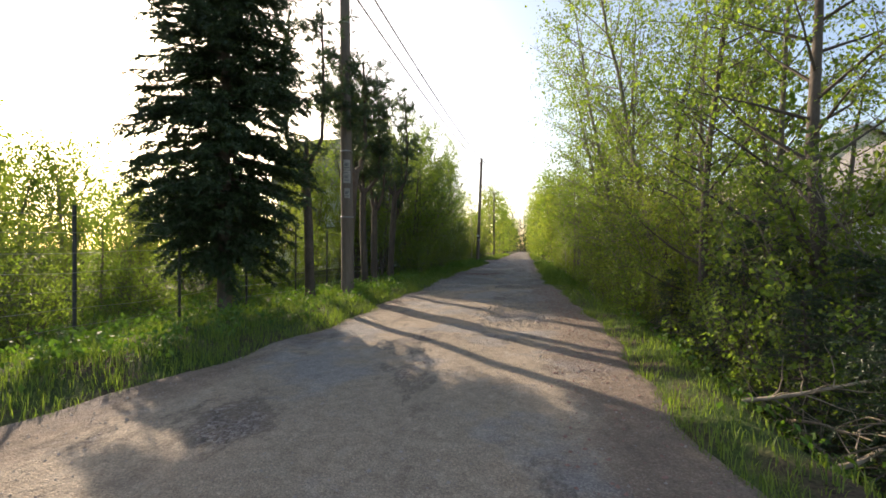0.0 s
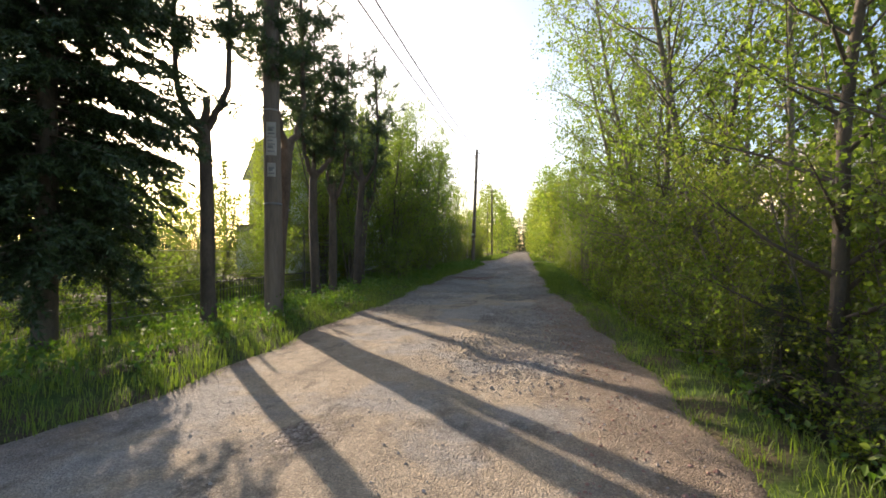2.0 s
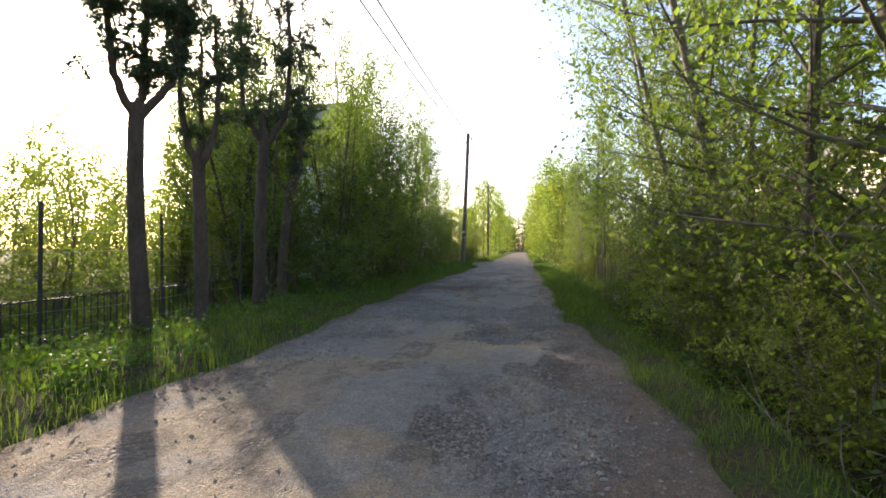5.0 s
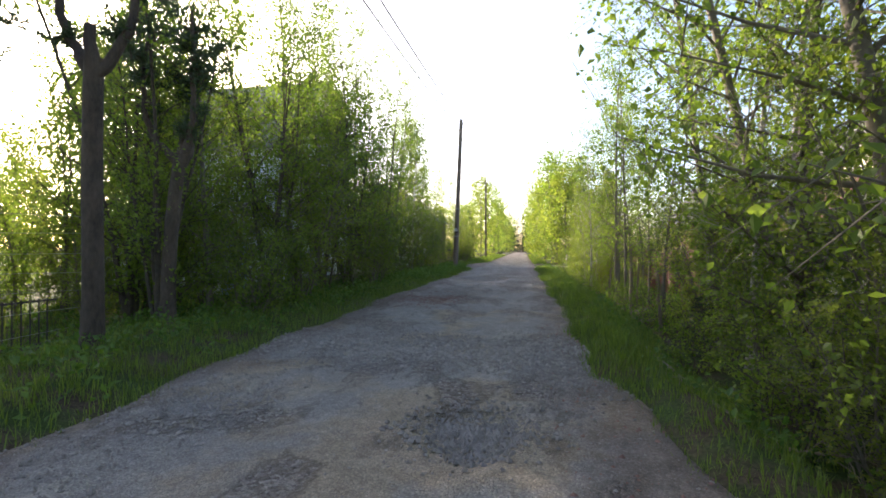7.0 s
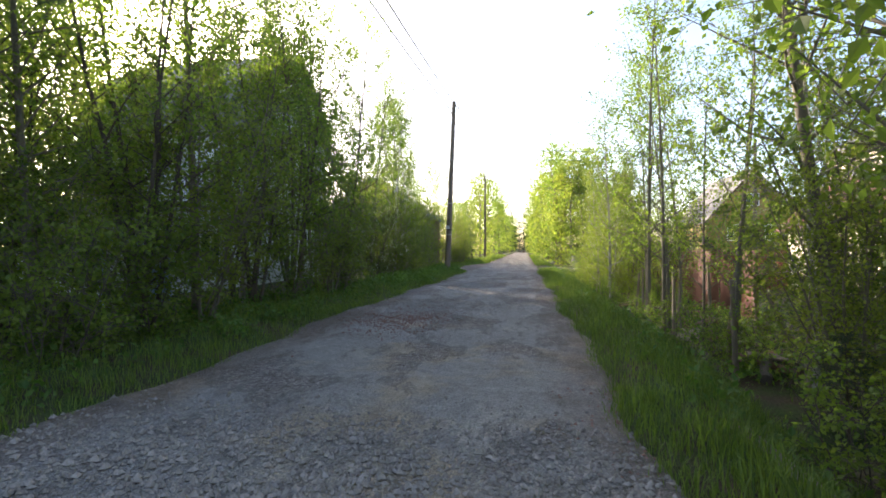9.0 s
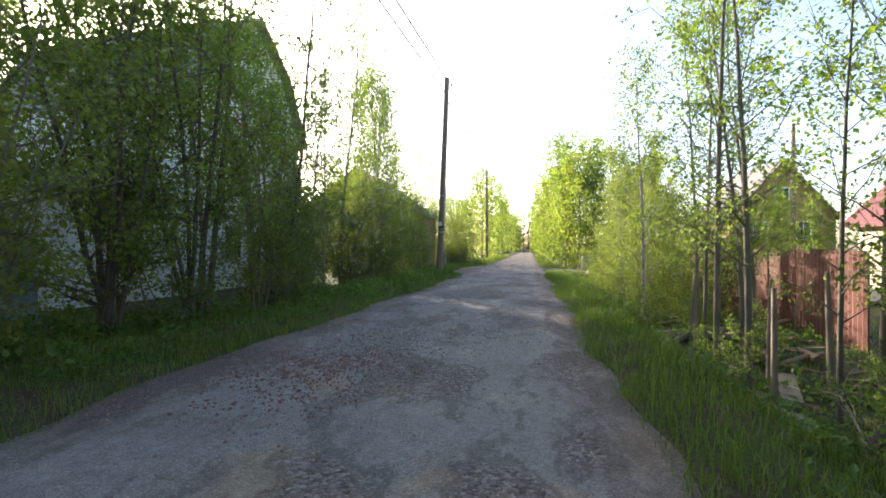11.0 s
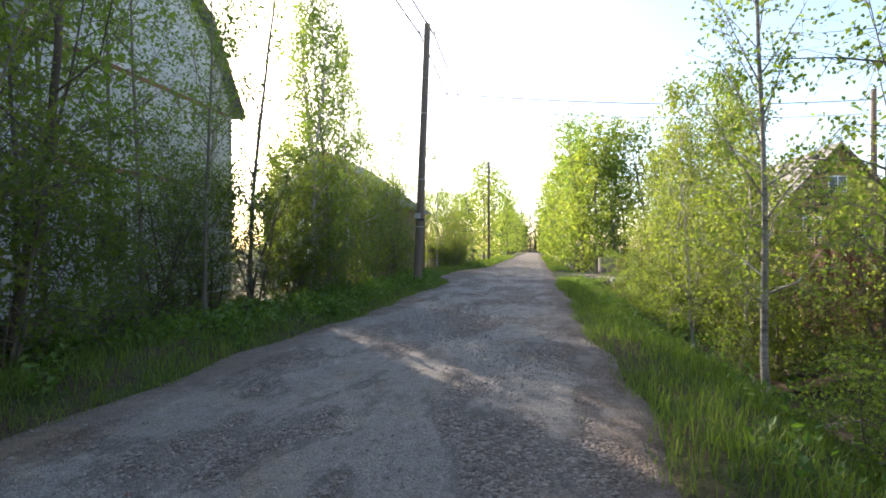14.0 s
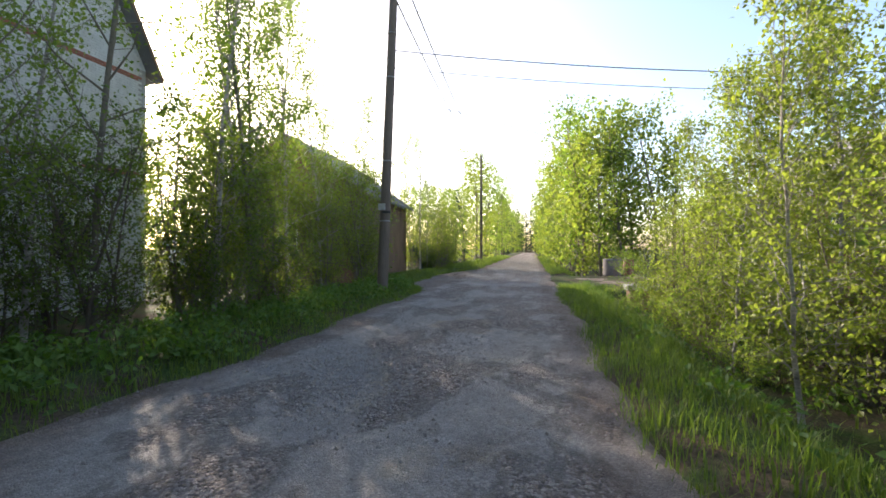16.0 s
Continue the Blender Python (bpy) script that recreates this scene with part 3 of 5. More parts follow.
# trees with a place of their own, street's left verge
plant("spruce", -6.7, 8.95, 40, 1.0, "tall dark spruce with drooping branches on the grassy verge")
plant("pine_a", -5.6, 10.9, 0, 1.0, "pollarded pine with a forked trunk on the grass verge", "pollarded pines")
plant("pine_b", -5.32, 12.6, 25, 1.0, "thick pollarded pine with upswept arms behind the utility pole", "pollarded pines")
plant("pine_d", -5.75, 15.4, 110, 1.0, "pollarded pine with bushy needle tufts on its arms", "pollarded pines")
plant("pine_c", -5.95, 16.9, 0, 1.0, "pollarded pine with bare curved arms", "pollarded pines")
plant("pine_a", -5.75, 18.4, 180, 1.02, "pollarded pine with one stub and one tall arm", "pollarded pines")
plant("pine_c", -6.3, 20.3, 80, 1.0, "slender pollarded pine among saplings", "pollarded pines")

SEQ = random.Random(5)


def thicket(spots, label, group):
    for kind, x, y, size in spots:
        plant(kind, x + SEQ.uniform(-0.25, 0.25), y + SEQ.uniform(-0.3, 0.3), SEQ.uniform(0, 360), size * SEQ.uniform(0.9, 1.1), label, group, SEQ.uniform(0.9, 1.1))


# left: light scrub behind the wire fence
thicket([(SEQ.choice(("rowan", "scrub", "willow", "scrub")), SEQ.uniform(-13, -8.2), y, SEQ.uniform(0.6, 1.0)) for y in np.arange(2, 24, 0.75)], "leafy shrub growing behind the wire fence", "shrubs behind the fence")
thicket([("far", -22, 14, 0.7), ("far_b", -24, 20, 0.75), ("far", -20, 26, 0.7), ("far_b", -27, 30, 0.8), ("far", -25, 8, 0.7), ("far_b", -19, 33, 0.7), ("far", -30, 22, 0.8)], "broadleaved garden tree in spring leaf", "garden trees")
plant("far_spruce", -24, 36, 10, 0.95, "lone dark spruce standing in the gardens")
# left: the dense row from the pines to the white house
thicket([(k, x, y, s) for k, x, y, s in (("clump", -7.0, 20.5, 0.9), ("birch", -7.4, 22.4, 0.95), ("clump", -6.5, 23.6, 1.0), ("birch", -6.6, 25.0, 1.05), ("willow", -5.9, 24.6, 0.9), ("clump", -6.2, 26.4, 1.05), ("birch_b", -7.2, 27.2, 1.2), ("clump_high", -6.3, 28.3, 1.05), ("willow", -5.7, 29.2, 0.8), ("sparse", -7.0, 29.8, 1.0), ("clump_high", -6.4, 30.9, 0.95), ("rowan", -5.6, 27.2, 0.9), ("rowan", -5.8, 31.8, 0.9))], "multi-stemmed alder and birch thicket in fresh leaf", "thicket along the verge")
thicket([("rowan", -5.9, 22.0, 0.9), ("scrub", -5.6, 21.0, 1.1), ("scrub", -5.5, 23.0, 1.1), ("cherry", -7.0, 33.6, 0.75), ("cherry", -6.4, 36.2, 1.0)], "bush in leaf on the verge", "bushes along the verge")
thicket([("sparse", -6.5, 34.9, 0.85), ("sparse", -6.7, 36.4, 1.15), ("birch_b", -6.7, 38.6, 1.15), ("sparse", -6.4, 39.6, 1.1), ("birch_b", -6.5, 41.6, 1.0), ("birch_b", -6.2, 43.4, 0.85), ("sparse", -7.4, 41.0, 1.1), ("willow", -6.6, 38.2, 0.85), ("willow", -6.4, 40.4, 0.85), ("willow", -6.0, 42.4, 0.8), ("willow", -6.9, 43.8, 0.9), ("birch_b", -7.6, 41.6, 1.2), ("birch_b", -8.3, 44.0, 1.15), ("birch_b", -7.0, 40.0, 1.1), ("birch_b", -7.8, 45.4, 1.0), ("rowan", -5.8, 37.6, 0.8), ("rowan", -5.6, 39.4, 0.7)], "slender birch with sparse spring leaves", "birches by the verge")
# left: beyond the pole
thicket([("birch_b", -8.2, 52.5, 0.8), ("willow", -7.6, 58, 1.0), ("birch_b", -8.0, 60, 1.15), ("willow", -7.2, 62, 1.0), ("far", -8.0, 66, 0.75), ("far_b", -8.2, 71, 0.85), ("far_spruce", -7.6, 76, 0.9), ("far_b", -8.0, 82, 0.9)], "roadside tree in spring leaf", "trees beyond the junction")

# left: fuller growth behind the verge row
thicket([(SEQ.choice(("far_b", "far")), SEQ.uniform(-12.5, -9.5), y, SEQ.uniform(0.6, 0.72)) for y in np.arange(23.5, 29, 4.0)], "leafy tree behind the verge row", "thicket along the verge")
thicket([(SEQ.choice(("far_b", "far", "willow")), SEQ.uniform(-17, -10.5), y, SEQ.uniform(0.28, 0.38)) for y in np.arange(2, 22, 1.5)], "garden bush in bright spring leaf", "garden bushes")
thicket([("far_b", -11, 44.5, 0.6), ("far", -9.4, 47, 0.55), ("far", -9.5, 62, 0.6), ("far_b", -10, 68, 0.7), ("far", -16, 46, 0.7), ("far_b", -16, 62, 0.8)], "leafy tree behind the birches", "birches by the verge")
for x, y, a, k, b in ((4.2, 14.6, 140, 1.35, -11), (4.0, 18.2, 260, 1.4, -13), (4.3, 21.0, 20, 1.3, -10), (4.6, 24.6, 60, 1.25, -5)):
    plant("birch", x, y, a, k, "tall birch leaning out over the street", "tall birches", 0.95, 0.1, b)
thicket([("clump", -8.4, 21.4, 1.0), ("clump", -8.8, 23.4, 1.0), ("sparse", -7.6, 32.6, 0.95), ("sparse", -8.6, 34.2, 0.95), ("birch_b", -8.2, 36.2, 0.95), ("gold_birch", -8.4, 41.0, 0.8), ("gold_birch", -10.8, 44.6, 0.9), ("gold_birch", -10.0, 46.0, 0.85), ("willow", -7.8, 39.6, 0.85), ("sparse", -7.0, 33.8, 0.9), ("rowan", -6.0, 30.4, 0.9)], "leafy alder thicket in front of the house", "thicket along the verge")
thicket([("cherry", -8.8, 37.4, 1.0), ("cherry", -8.4, 35.6, 0.9), ("cherry", -7.9, 39.6, 0.85)], "white-blossoming bird cherry in front of the house", "bushes along the verge")
thicket([("gold_birch", -9.0, 22.6, 0.8), ("gold_birch", -10.2, 24.6, 0.95), ("gold_birch", -9.2, 26.6, 0.9), ("gold_birch", -8.6, 29.0, 1.0), ("gold_birch", -11.5, 22.8, 0.8)], "young birch in yellow spring leaf behind the pines", "thicket along the verge")
thicket([("rowan", 5.0, 5.4, 1.0), ("rowan", 4.8, 8.2, 1.0), ("willow", 2.9, 10.0, 0.4), ("willow", 2.9, 13.8, 0.42), ("willow", 2.8, 17.4, 0.4), ("rowan", 3.8, 6.4, 1.0), ("rowan", 4.0, 9.4, 1.0), ("rowan", 4.0, 12.2, 1.0)], "dark leafy bush filling the ditch", "bushes along the ditch")
for x, y, a, k in ((2.75, 5.0, 30, 0.62), (2.9, 4.0, 200, 0.7), (3.5, 7.2, 110, 1.0), (2.8, 9.4, 310, 0.6), (4.2, 5.0, 250, 1.1), (3.4, 22.6, 80, 0.45)):
    plant("young_spruce", x, y, a, k, "young dark spruce low in the ditch", "young spruces")
thicket([("gold_birch", -13.0, 25.0, 1.0), ("gold_birch", -14.6, 28.0, 1.1), ("gold_birch", -12.2, 27.4, 1.05), ("gold_birch", -16.4, 30.0, 1.1), ("gold_birch", -17.6, 26.5, 0.9)], "young birch in yellow spring leaf beside the white house", "garden trees")
thicket([(SEQ.choice(("far_b", "far", "gold_birch")), SEQ.uniform(-25, -18.5), y, SEQ.uniform(0.55, 0.8)) for y in np.arange(5, 34, 1.7)], "garden tree in spring leaf", "garden trees")
# right: backing growth beyond the ditch
thicket([(SEQ.choice(("far_b", "far_b", "far")), SEQ.uniform(6.0, 8.5), y, SEQ.uniform(0.75, 0.95)) for y in np.arange(13, 24, 4.2)], "tree behind the ditch hedge", "trees along the ditch")
# right: the hedge of young trees along the ditch
thicket([("alder", 3.6, 6.7, 0.95), ("birch", 4.2, 8.6, 0.95), ("alder", 3.5, 9.6, 0.9), ("birch", 4.3, 12.0, 1.0), ("alder", 3.9, 14.2, 1.0), ("birch", 3.5, 15.6, 1.05), ("birch", 4.0, 18.4, 1.05), ("alder", 3.9, 19.8, 0.9), ("birch_b", 3.8, 22.1, 1.0), ("birch_b", 4.4, 24.4, 1.0), ("birch", 5.6, 16.6, 1.0), ("birch_b", 3.6, 20.8, 1.0), ("birch", 6.4, 21.0, 0.9)], "tall alder with dark trunks beside the ditch", "trees along the ditch")
thicket([(k, x + 0.5, y, q * 0.95) for k, x, y, q in (("willow", 3.0, 9.2, 0.85), ("rowan", 2.9, 7.6, 0.85), ("willow", 3.2, 11.2, 0.9), ("rowan", 2.8, 12.6, 1.0), ("willow", 3.1, 13.6, 0.9), ("willow", 3.0, 15.2, 0.85), ("rowan", 2.8, 16.6, 1.0), ("willow", 2.9, 17.8, 0.85), ("rowan", 2.9, 19.4, 0.9), ("rowan", 3.4, 20.6, 0.9), ("rowan", 3.4, 18.2, 0.9), ("willow", 3.5, 23.4, 0.7), ("rowan", 4.6, 7.6, 0.9), ("rowan", 4.4, 10.6, 1.0), ("rowan", 4.8, 13.4, 1.0), ("rowan", 5.0, 16.0, 1.0), ("rowan", 5.0, 19.0, 0.9))], "dense bush in yellow-green leaf at the ditch", "bushes along the ditch")
thicket([("scrub", x + 0.2, y, 0.85) for x, y in ((2.5, 5.2), (2.7, 6.4), (2.6, 8.3), (2.5, 10.2), (2.6, 11.8), (2.5, 14.4), (2.5, 16.0), (2.6, 18.8), (2.9, 21.4), (3.2, 4.2), (3.6, 3.0))], "low leafy shrub on the ditch bank", "low shrubs")
plant("young_spruce", 3.0, 6.9, 0, 0.85, "young dark spruce low in the ditch", "young spruces")
plant("young_spruce", 3.3, 8.0, 70, 0.75, "young dark spruce low in the ditch", "young spruces")
plant("young_spruce", 3.6, 5.6, 150, 0.8, "young dark spruce low in the ditch", "young spruces")
thicket([("sparse", 3.3, 25.6, 0.75), ("sparse", 3.6, 27.0, 0.7), ("sparse", 2.95, 29.0, 0.95), ("sparse", 3.2, 30.4, 0.75), ("birch_b", 3.0, 33.0, 0.8), ("sapling", 2.95, 36.6, 1.0), ("sapling", 3.9, 37.4, 1.0), ("sapling", 3.4, 38.8, 0.85), ("willow", 3.3, 40.4, 0.75), ("sapling", 4.6, 40.0, 1.1), ("willow", 3.4, 42.2, 0.75), ("sapling", 4.4, 42.6, 1.0), ("willow", 4.2, 44.2, 0.8), ("willow", 5.0, 41.6, 0.9), ("rowan", 3.2, 39.4, 0.6), ("rowan", 3.1, 43.6, 0.6), ("rowan", 4.6, 36.0, 0.6)], "slim young tree with bright yellow-green leaves by the ditch", "saplings by the ditch")
thicket([("far_spruce", 9.5, 44.0, 0.62), ("far_spruce", 22, 50, 0.8), ("far_spruce", 26, 58, 0.9), ("far_b", 12, 62, 0.8), ("far", 16, 70, 0.8)], "garden tree behind the fences", "garden trees")
thicket([("willow", -6.6, 46.6, 1.0), ("birch_b", -7.2, 47.6, 0.9), ("willow", -7.4, 49.0, 1.05), ("rowan", -6.6, 48.4, 0.8), ("birch_b", -7.0, 57.6, 1.2), ("birch_b", -7.0, 60.4, 0.85), ("willow", -6.7, 61.5, 0.9), ("willow", -6.7, 64.5, 1.0), ("rowan", -6.7, 59.5, 0.7), ("rowan", -6.5, 62.8, 0.7), ("far", -7.2, 68, 0.72), ("far_b", -7.3, 73, 0.8), ("far", -7.2, 78, 0.85), ("far_b", -20, 42, 0.8), ("far", -21, 50, 0.8), ("far_b", -20, 58, 0.8), ("far", -19, 66, 0.8), ("far_b", -18, 75, 0.9)], "roadside tree in bright spring leaf", "trees beyond the junction")
thicket([("sapling", 4.1, 39.0, 0.95), ("sapling", 5.4, 38.4, 0.95), ("willow", 4.9, 43.4, 0.95), ("sparse", 4.4, 27.8, 0.9), ("sparse", 3.7, 29.8, 0.85), ("willow", 4.4, 37.6, 0.8)], "slim young tree with bright yellow-green leaves by the ditch", "saplings by the ditch")
thicket([("scrub", 2.6 + 0.9 * ((k * 7) % 5) / 2, 24.5 + k * 1.25, 0.6) for k in range(17)], "low leafy shrub among the logs", "low shrubs")
thicket([("far", 14.5, 51.0, 0.5), ("far_b", 17.5, 56.0, 0.6), ("far", 12.0, 56.5, 0.55), ("far_b", 20.5, 58.5, 0.55)], "garden tree behind the fences", "garden trees")
thicket([("gold_birch", 5.2, 25.2, 0.85), ("clump", 5.8, 26.6, 0.7), ("rowan", 4.5, 25.4, 0.9), ("birch", 5.8, 23.6, 0.9), ("rowan", 5.2, 24.0, 1.0), ("willow", 6.6, 27.6, 0.75), ("rowan", 4.4, 23.4, 0.8), ("gold_birch", 7.4, 25.6, 0.9), ("gold_birch", 9.2, 29.0, 0.8)], "leafy young tree screening the gardens behind the ditch", "trees along the ditch")
thicket([("sparse", 3.9, 32.0, 0.95), ("sparse", 3.3, 28.4, 0.95), ("sparse", 4.3, 30.6, 0.9), ("willow", 3.7, 34.6, 0.65), ("willow", 4.7, 34.0, 0.7), ("sapling", 3.2, 34.8, 0.9)], "slim young tree with bright yellow-green leaves by the ditch", "saplings by the ditch")
thicket([("birch", 7.6, 9.6, 0.9), ("birch", 6.6, 7.4, 0.8), ("alder", 7.4, 12.0, 0.8)], "tall alder with dark trunks beside the ditch", "trees along the ditch")
# right: willows beyond the side track
thicket([("far", 4.3, 60.8, 1.1), ("far", 3.3, 63.0, 1.05), ("far_b", 5.6, 59.8, 1.05), ("far", 7.6, 60.4, 1.15), ("far", 6.6, 61.6, 1.2), ("far_b", 3.8, 64.0, 1.15), ("far", 5.4, 65, 1.25), ("far", 9.0, 61.4, 1.05), ("far", 3.6, 68, 1.25), ("far_b", 3.7, 73, 1.25), ("far", 3.8, 78, 1.3)], "round-headed willow in bright young leaf", "willows beyond the track")
for k in range(22):
    y = 84 + k * 6 + k * k * 0.2
    plant(SEQ.choice(("far", "far_b")), 3.2 + SEQ.uniform(-0.4, 0.6), y, SEQ.uniform(0, 360), SEQ.uniform(1.2, 1.5), "roadside tree far along the street", "far street trees")
    plant(SEQ.choice(("far_b", "far_b", "far", "far_spruce")), -7.0 + SEQ.uniform(-0.4, 0.6), y, SEQ.uniform(0, 360), SEQ.uniform(1.3, 1.6), "roadside tree far along the street", "far street trees")
for k in range(10):
    plant(SEQ.choice(("far_b", "far_spruce")), -9 + k * 1.7, 200 + SEQ.uniform(-10, 10), SEQ.uniform(0, 360), SEQ.uniform(1.5, 1.9), "tree closing the far end of the street", "far street trees")
for k in range(9):
    plant("far_b", -14 + k * 3.4, 330 + SEQ.uniform(-8, 8), SEQ.uniform(0, 360), 1.2, "tree closing the far end of the street", "far street trees")
for k in range(9):
    plant(SEQ.choice(("far", "far_b")), -19 - SEQ.uniform(0, 7), -2 + k * 3.6, SEQ.uniform(0, 360), SEQ.uniform(0.55, 0.7), "garden tree in spring leaf", "garden trees", 0.9)
# a belt of trees in the distance on both sides
for k in range(11):
    plant(SEQ.choice(("far", "far_b")), 30 + SEQ.uniform(0, 12), 2 + k * 10, SEQ.uniform(0, 360), SEQ.uniform(0.9, 1.2), "tree in the distance behind the gardens", "distant trees", 0.9)
    plant(SEQ.choice(("far", "far_b")), -34 - SEQ.uniform(0, 12), 2 + k * 10, SEQ.uniform(0, 360), SEQ.uniform(0.75, 0.95), "tree in the distance behind the gardens", "distant trees", 0.8)


# ---- grass and weeds ----
def blades(seed, n, x0, x1, y0, y1, edge, height, width, thin):
    """Blades rooted in a strip that follows the street's edge."""
    rng = np.random.default_rng(seed)
    y = rng.uniform(y0, y1, n)
    off = x0 + (x1 - x0) * rng.uniform(0, 1, n) ** thin
    x = edge(y) + off
    clump = 0.5 + 0.5 * np.sin(x * 5.1 + np.sin(y * 3.1) * 2) * np.sin(y * 4.3 + x)
    keep = rng.uniform(0, 1, n) < 0.35 + 0.65 * clump
    x, y, clump = x[keep], y[keep], clump[keep]
    n = len(x)
    root = np.stack([x, y, ground_z(x, y) - 0.02], -1)
    h = height * rng.uniform(0.4, 1.15, (n, 1)) * (0.6 + 0.5 * clump[:, None])
    az = rng.uniform(0, 6.28, n)
    out = np.stack([np.cos(az), np.sin(az), np.zeros(n)], -1) * h * rng.uniform(0.1, 0.75, (n, 1))
    side = np.stack([-np.sin(az), np.cos(az), np.zeros(n)], -1) * width * rng.uniform(0.6, 1.2, (n, 1))
    mid = root + out * 0.35 + np.array([0, 0, 1.0]) * h * 0.6
    tip = root + out + np.array([0, 0, 1.0]) * h * 0.95
    v = np.stack([root - side, root + side, mid + side * 0.8, mid - side * 0.8, tip], 1).reshape(-1, 3)
    b = np.arange(n)[:, None] * 5
    s = Soup()
    s.add(v, b + np.array([[0, 1, 2, 3]]))
    s.f.append(b + np.array([[3, 2, 4]]))
    return s


for nm, args in (("grass", (41, 54000, -2.6, 0.22, -1, 30, left_edge, 0.23, 0.0045, 0.75)), ("grass", (42, 36000, -2.3, 0.22, 30, 62, left_edge, 0.22, 0.006, 0.75)),
                 ("grass", (43, 16000, -0.2, 0.75, 1, 24, right_edge, 0.16, 0.0045, 1.3)), ("grass", (44, 54000, -0.2, 1.9, 18, 48, right_edge, 0.27, 0.005, 0.8)),
                 ("grass", (45, 14000, -0.05, 2.0, 56, 110, right_edge, 0.4, 0.012, 1)), ("grass", (46, 14000, -2.5, 0.05, 62, 110, left_edge, 0.4, 0.012, 1)),
                 ("grass", (47, 30000, -9.0, -2.4, -2, 30, left_edge, 0.3, 0.008, 1)), ("grass", (48, 5000, 2.5, 8.0, 22, 46, right_edge, 0.25, 0.008, 1))):
    g = link(nm, blades(*args).mesh(nm, GRASS))
    tagged(g, "long fresh green grass on the verge", "grass", kind="stuff")


def weeds(seed, n, x0, x1, y0, y1, edge, size):
    rng = np.random.default_rng(seed)
    cy = rng.uniform(y0, y1, n)
    cx = edge(cy) + rng.uniform(x0, x1, n)
    per = 22
    at = np.stack([np.repeat(cx, per), np.repeat(cy, per), np.zeros(n * per)], -1)
    at[:, :2] += rng.normal(size=(n * per, 2)) * 0.11
    at[:, 2] = ground_z(at[:, 0], at[:, 1]) + rng.uniform(0.03, 0.34, n * per) * np.repeat(rng.uniform(0.5, 1.2, n), per)
    s = Soup()
    leaves(s, rng, at, size, 0.1, 0.3, 1.2)
    return s


for args in ((51, 420, -2.6, -0.3, 0, 32, left_edge, 0.09), (52, 420, -2.3, -0.15, 32, 48, left_edge, 0.10), (53, 200, 0.5, 1.8, 2, 48, right_edge, 0.08), (54, 500, -8, -2.2, 0, 30, left_edge, 0.10), (55, 160, 2.2, 5, 24, 46, right_edge, 0.10)):
    g = link("weeds", weeds(*args).mesh("weeds", WEED))
    tagged(g, "broad-leaved weeds and nettles among the grass", "weeds", kind="stuff")


# ---- loose stones and litter on the street ----
def stones(seed, n, cx, cy, rx, ry, lo, hi, even=False):
    rng = np.random.default_rng(seed)
    if even:
        x, y = cx + rng.uniform(-rx, rx, n), cy + rng.uniform(-ry, ry, n)
    else:
        x, y = cx + rng.normal(size=n) * rx * 0.5, cy + rng.normal(size=n) * ry * 0.5
    ok = (x > left_edge(y) + 0.05) & (x < right_edge(y) - 0.02)
    x, y = x[ok], y[ok]
    n = len(x)
    r = lo + (hi - lo) * rng.uniform(0, 1, (n, 1)) ** 2.2
    c = np.stack([x, y, road_z(x, y)], -1) + np.array([0, 0, 0.25]) * r
    base = np.array([(1, 0, 0), (0, 1, 0), (-1, 0, 0), (0, -1, 0), (0.2, 0.1, 0.75), (0, 0, -0.6)])
    a = rng.uniform(0, 6.28, n)
    jit = 1 + rng.normal(size=(n, 6, 1)) * 0.22
    v = base[None] * jit
    rot = np.stack([v[..., 0] * np.cos(a)[:, None] - v[..., 1] * np.sin(a)[:, None], v[..., 0] * np.sin(a)[:, None] + v[..., 1] * np.cos(a)[:, None] * 0.75, v[..., 2]], -1)
    v = c[:, None] + rot * r[:, None]
    f = np.array([(0, 1, 4), (1, 2, 4), (2, 3, 4), (3, 0, 4), (1, 0, 5), (2, 1, 5), (3, 2, 5), (0, 3, 5)])
    s = Soup()
    s.add(v.reshape(-1, 3), (np.arange(n)[:, None, None] * 6 + f[None]).reshape(-1, 3))
    return s


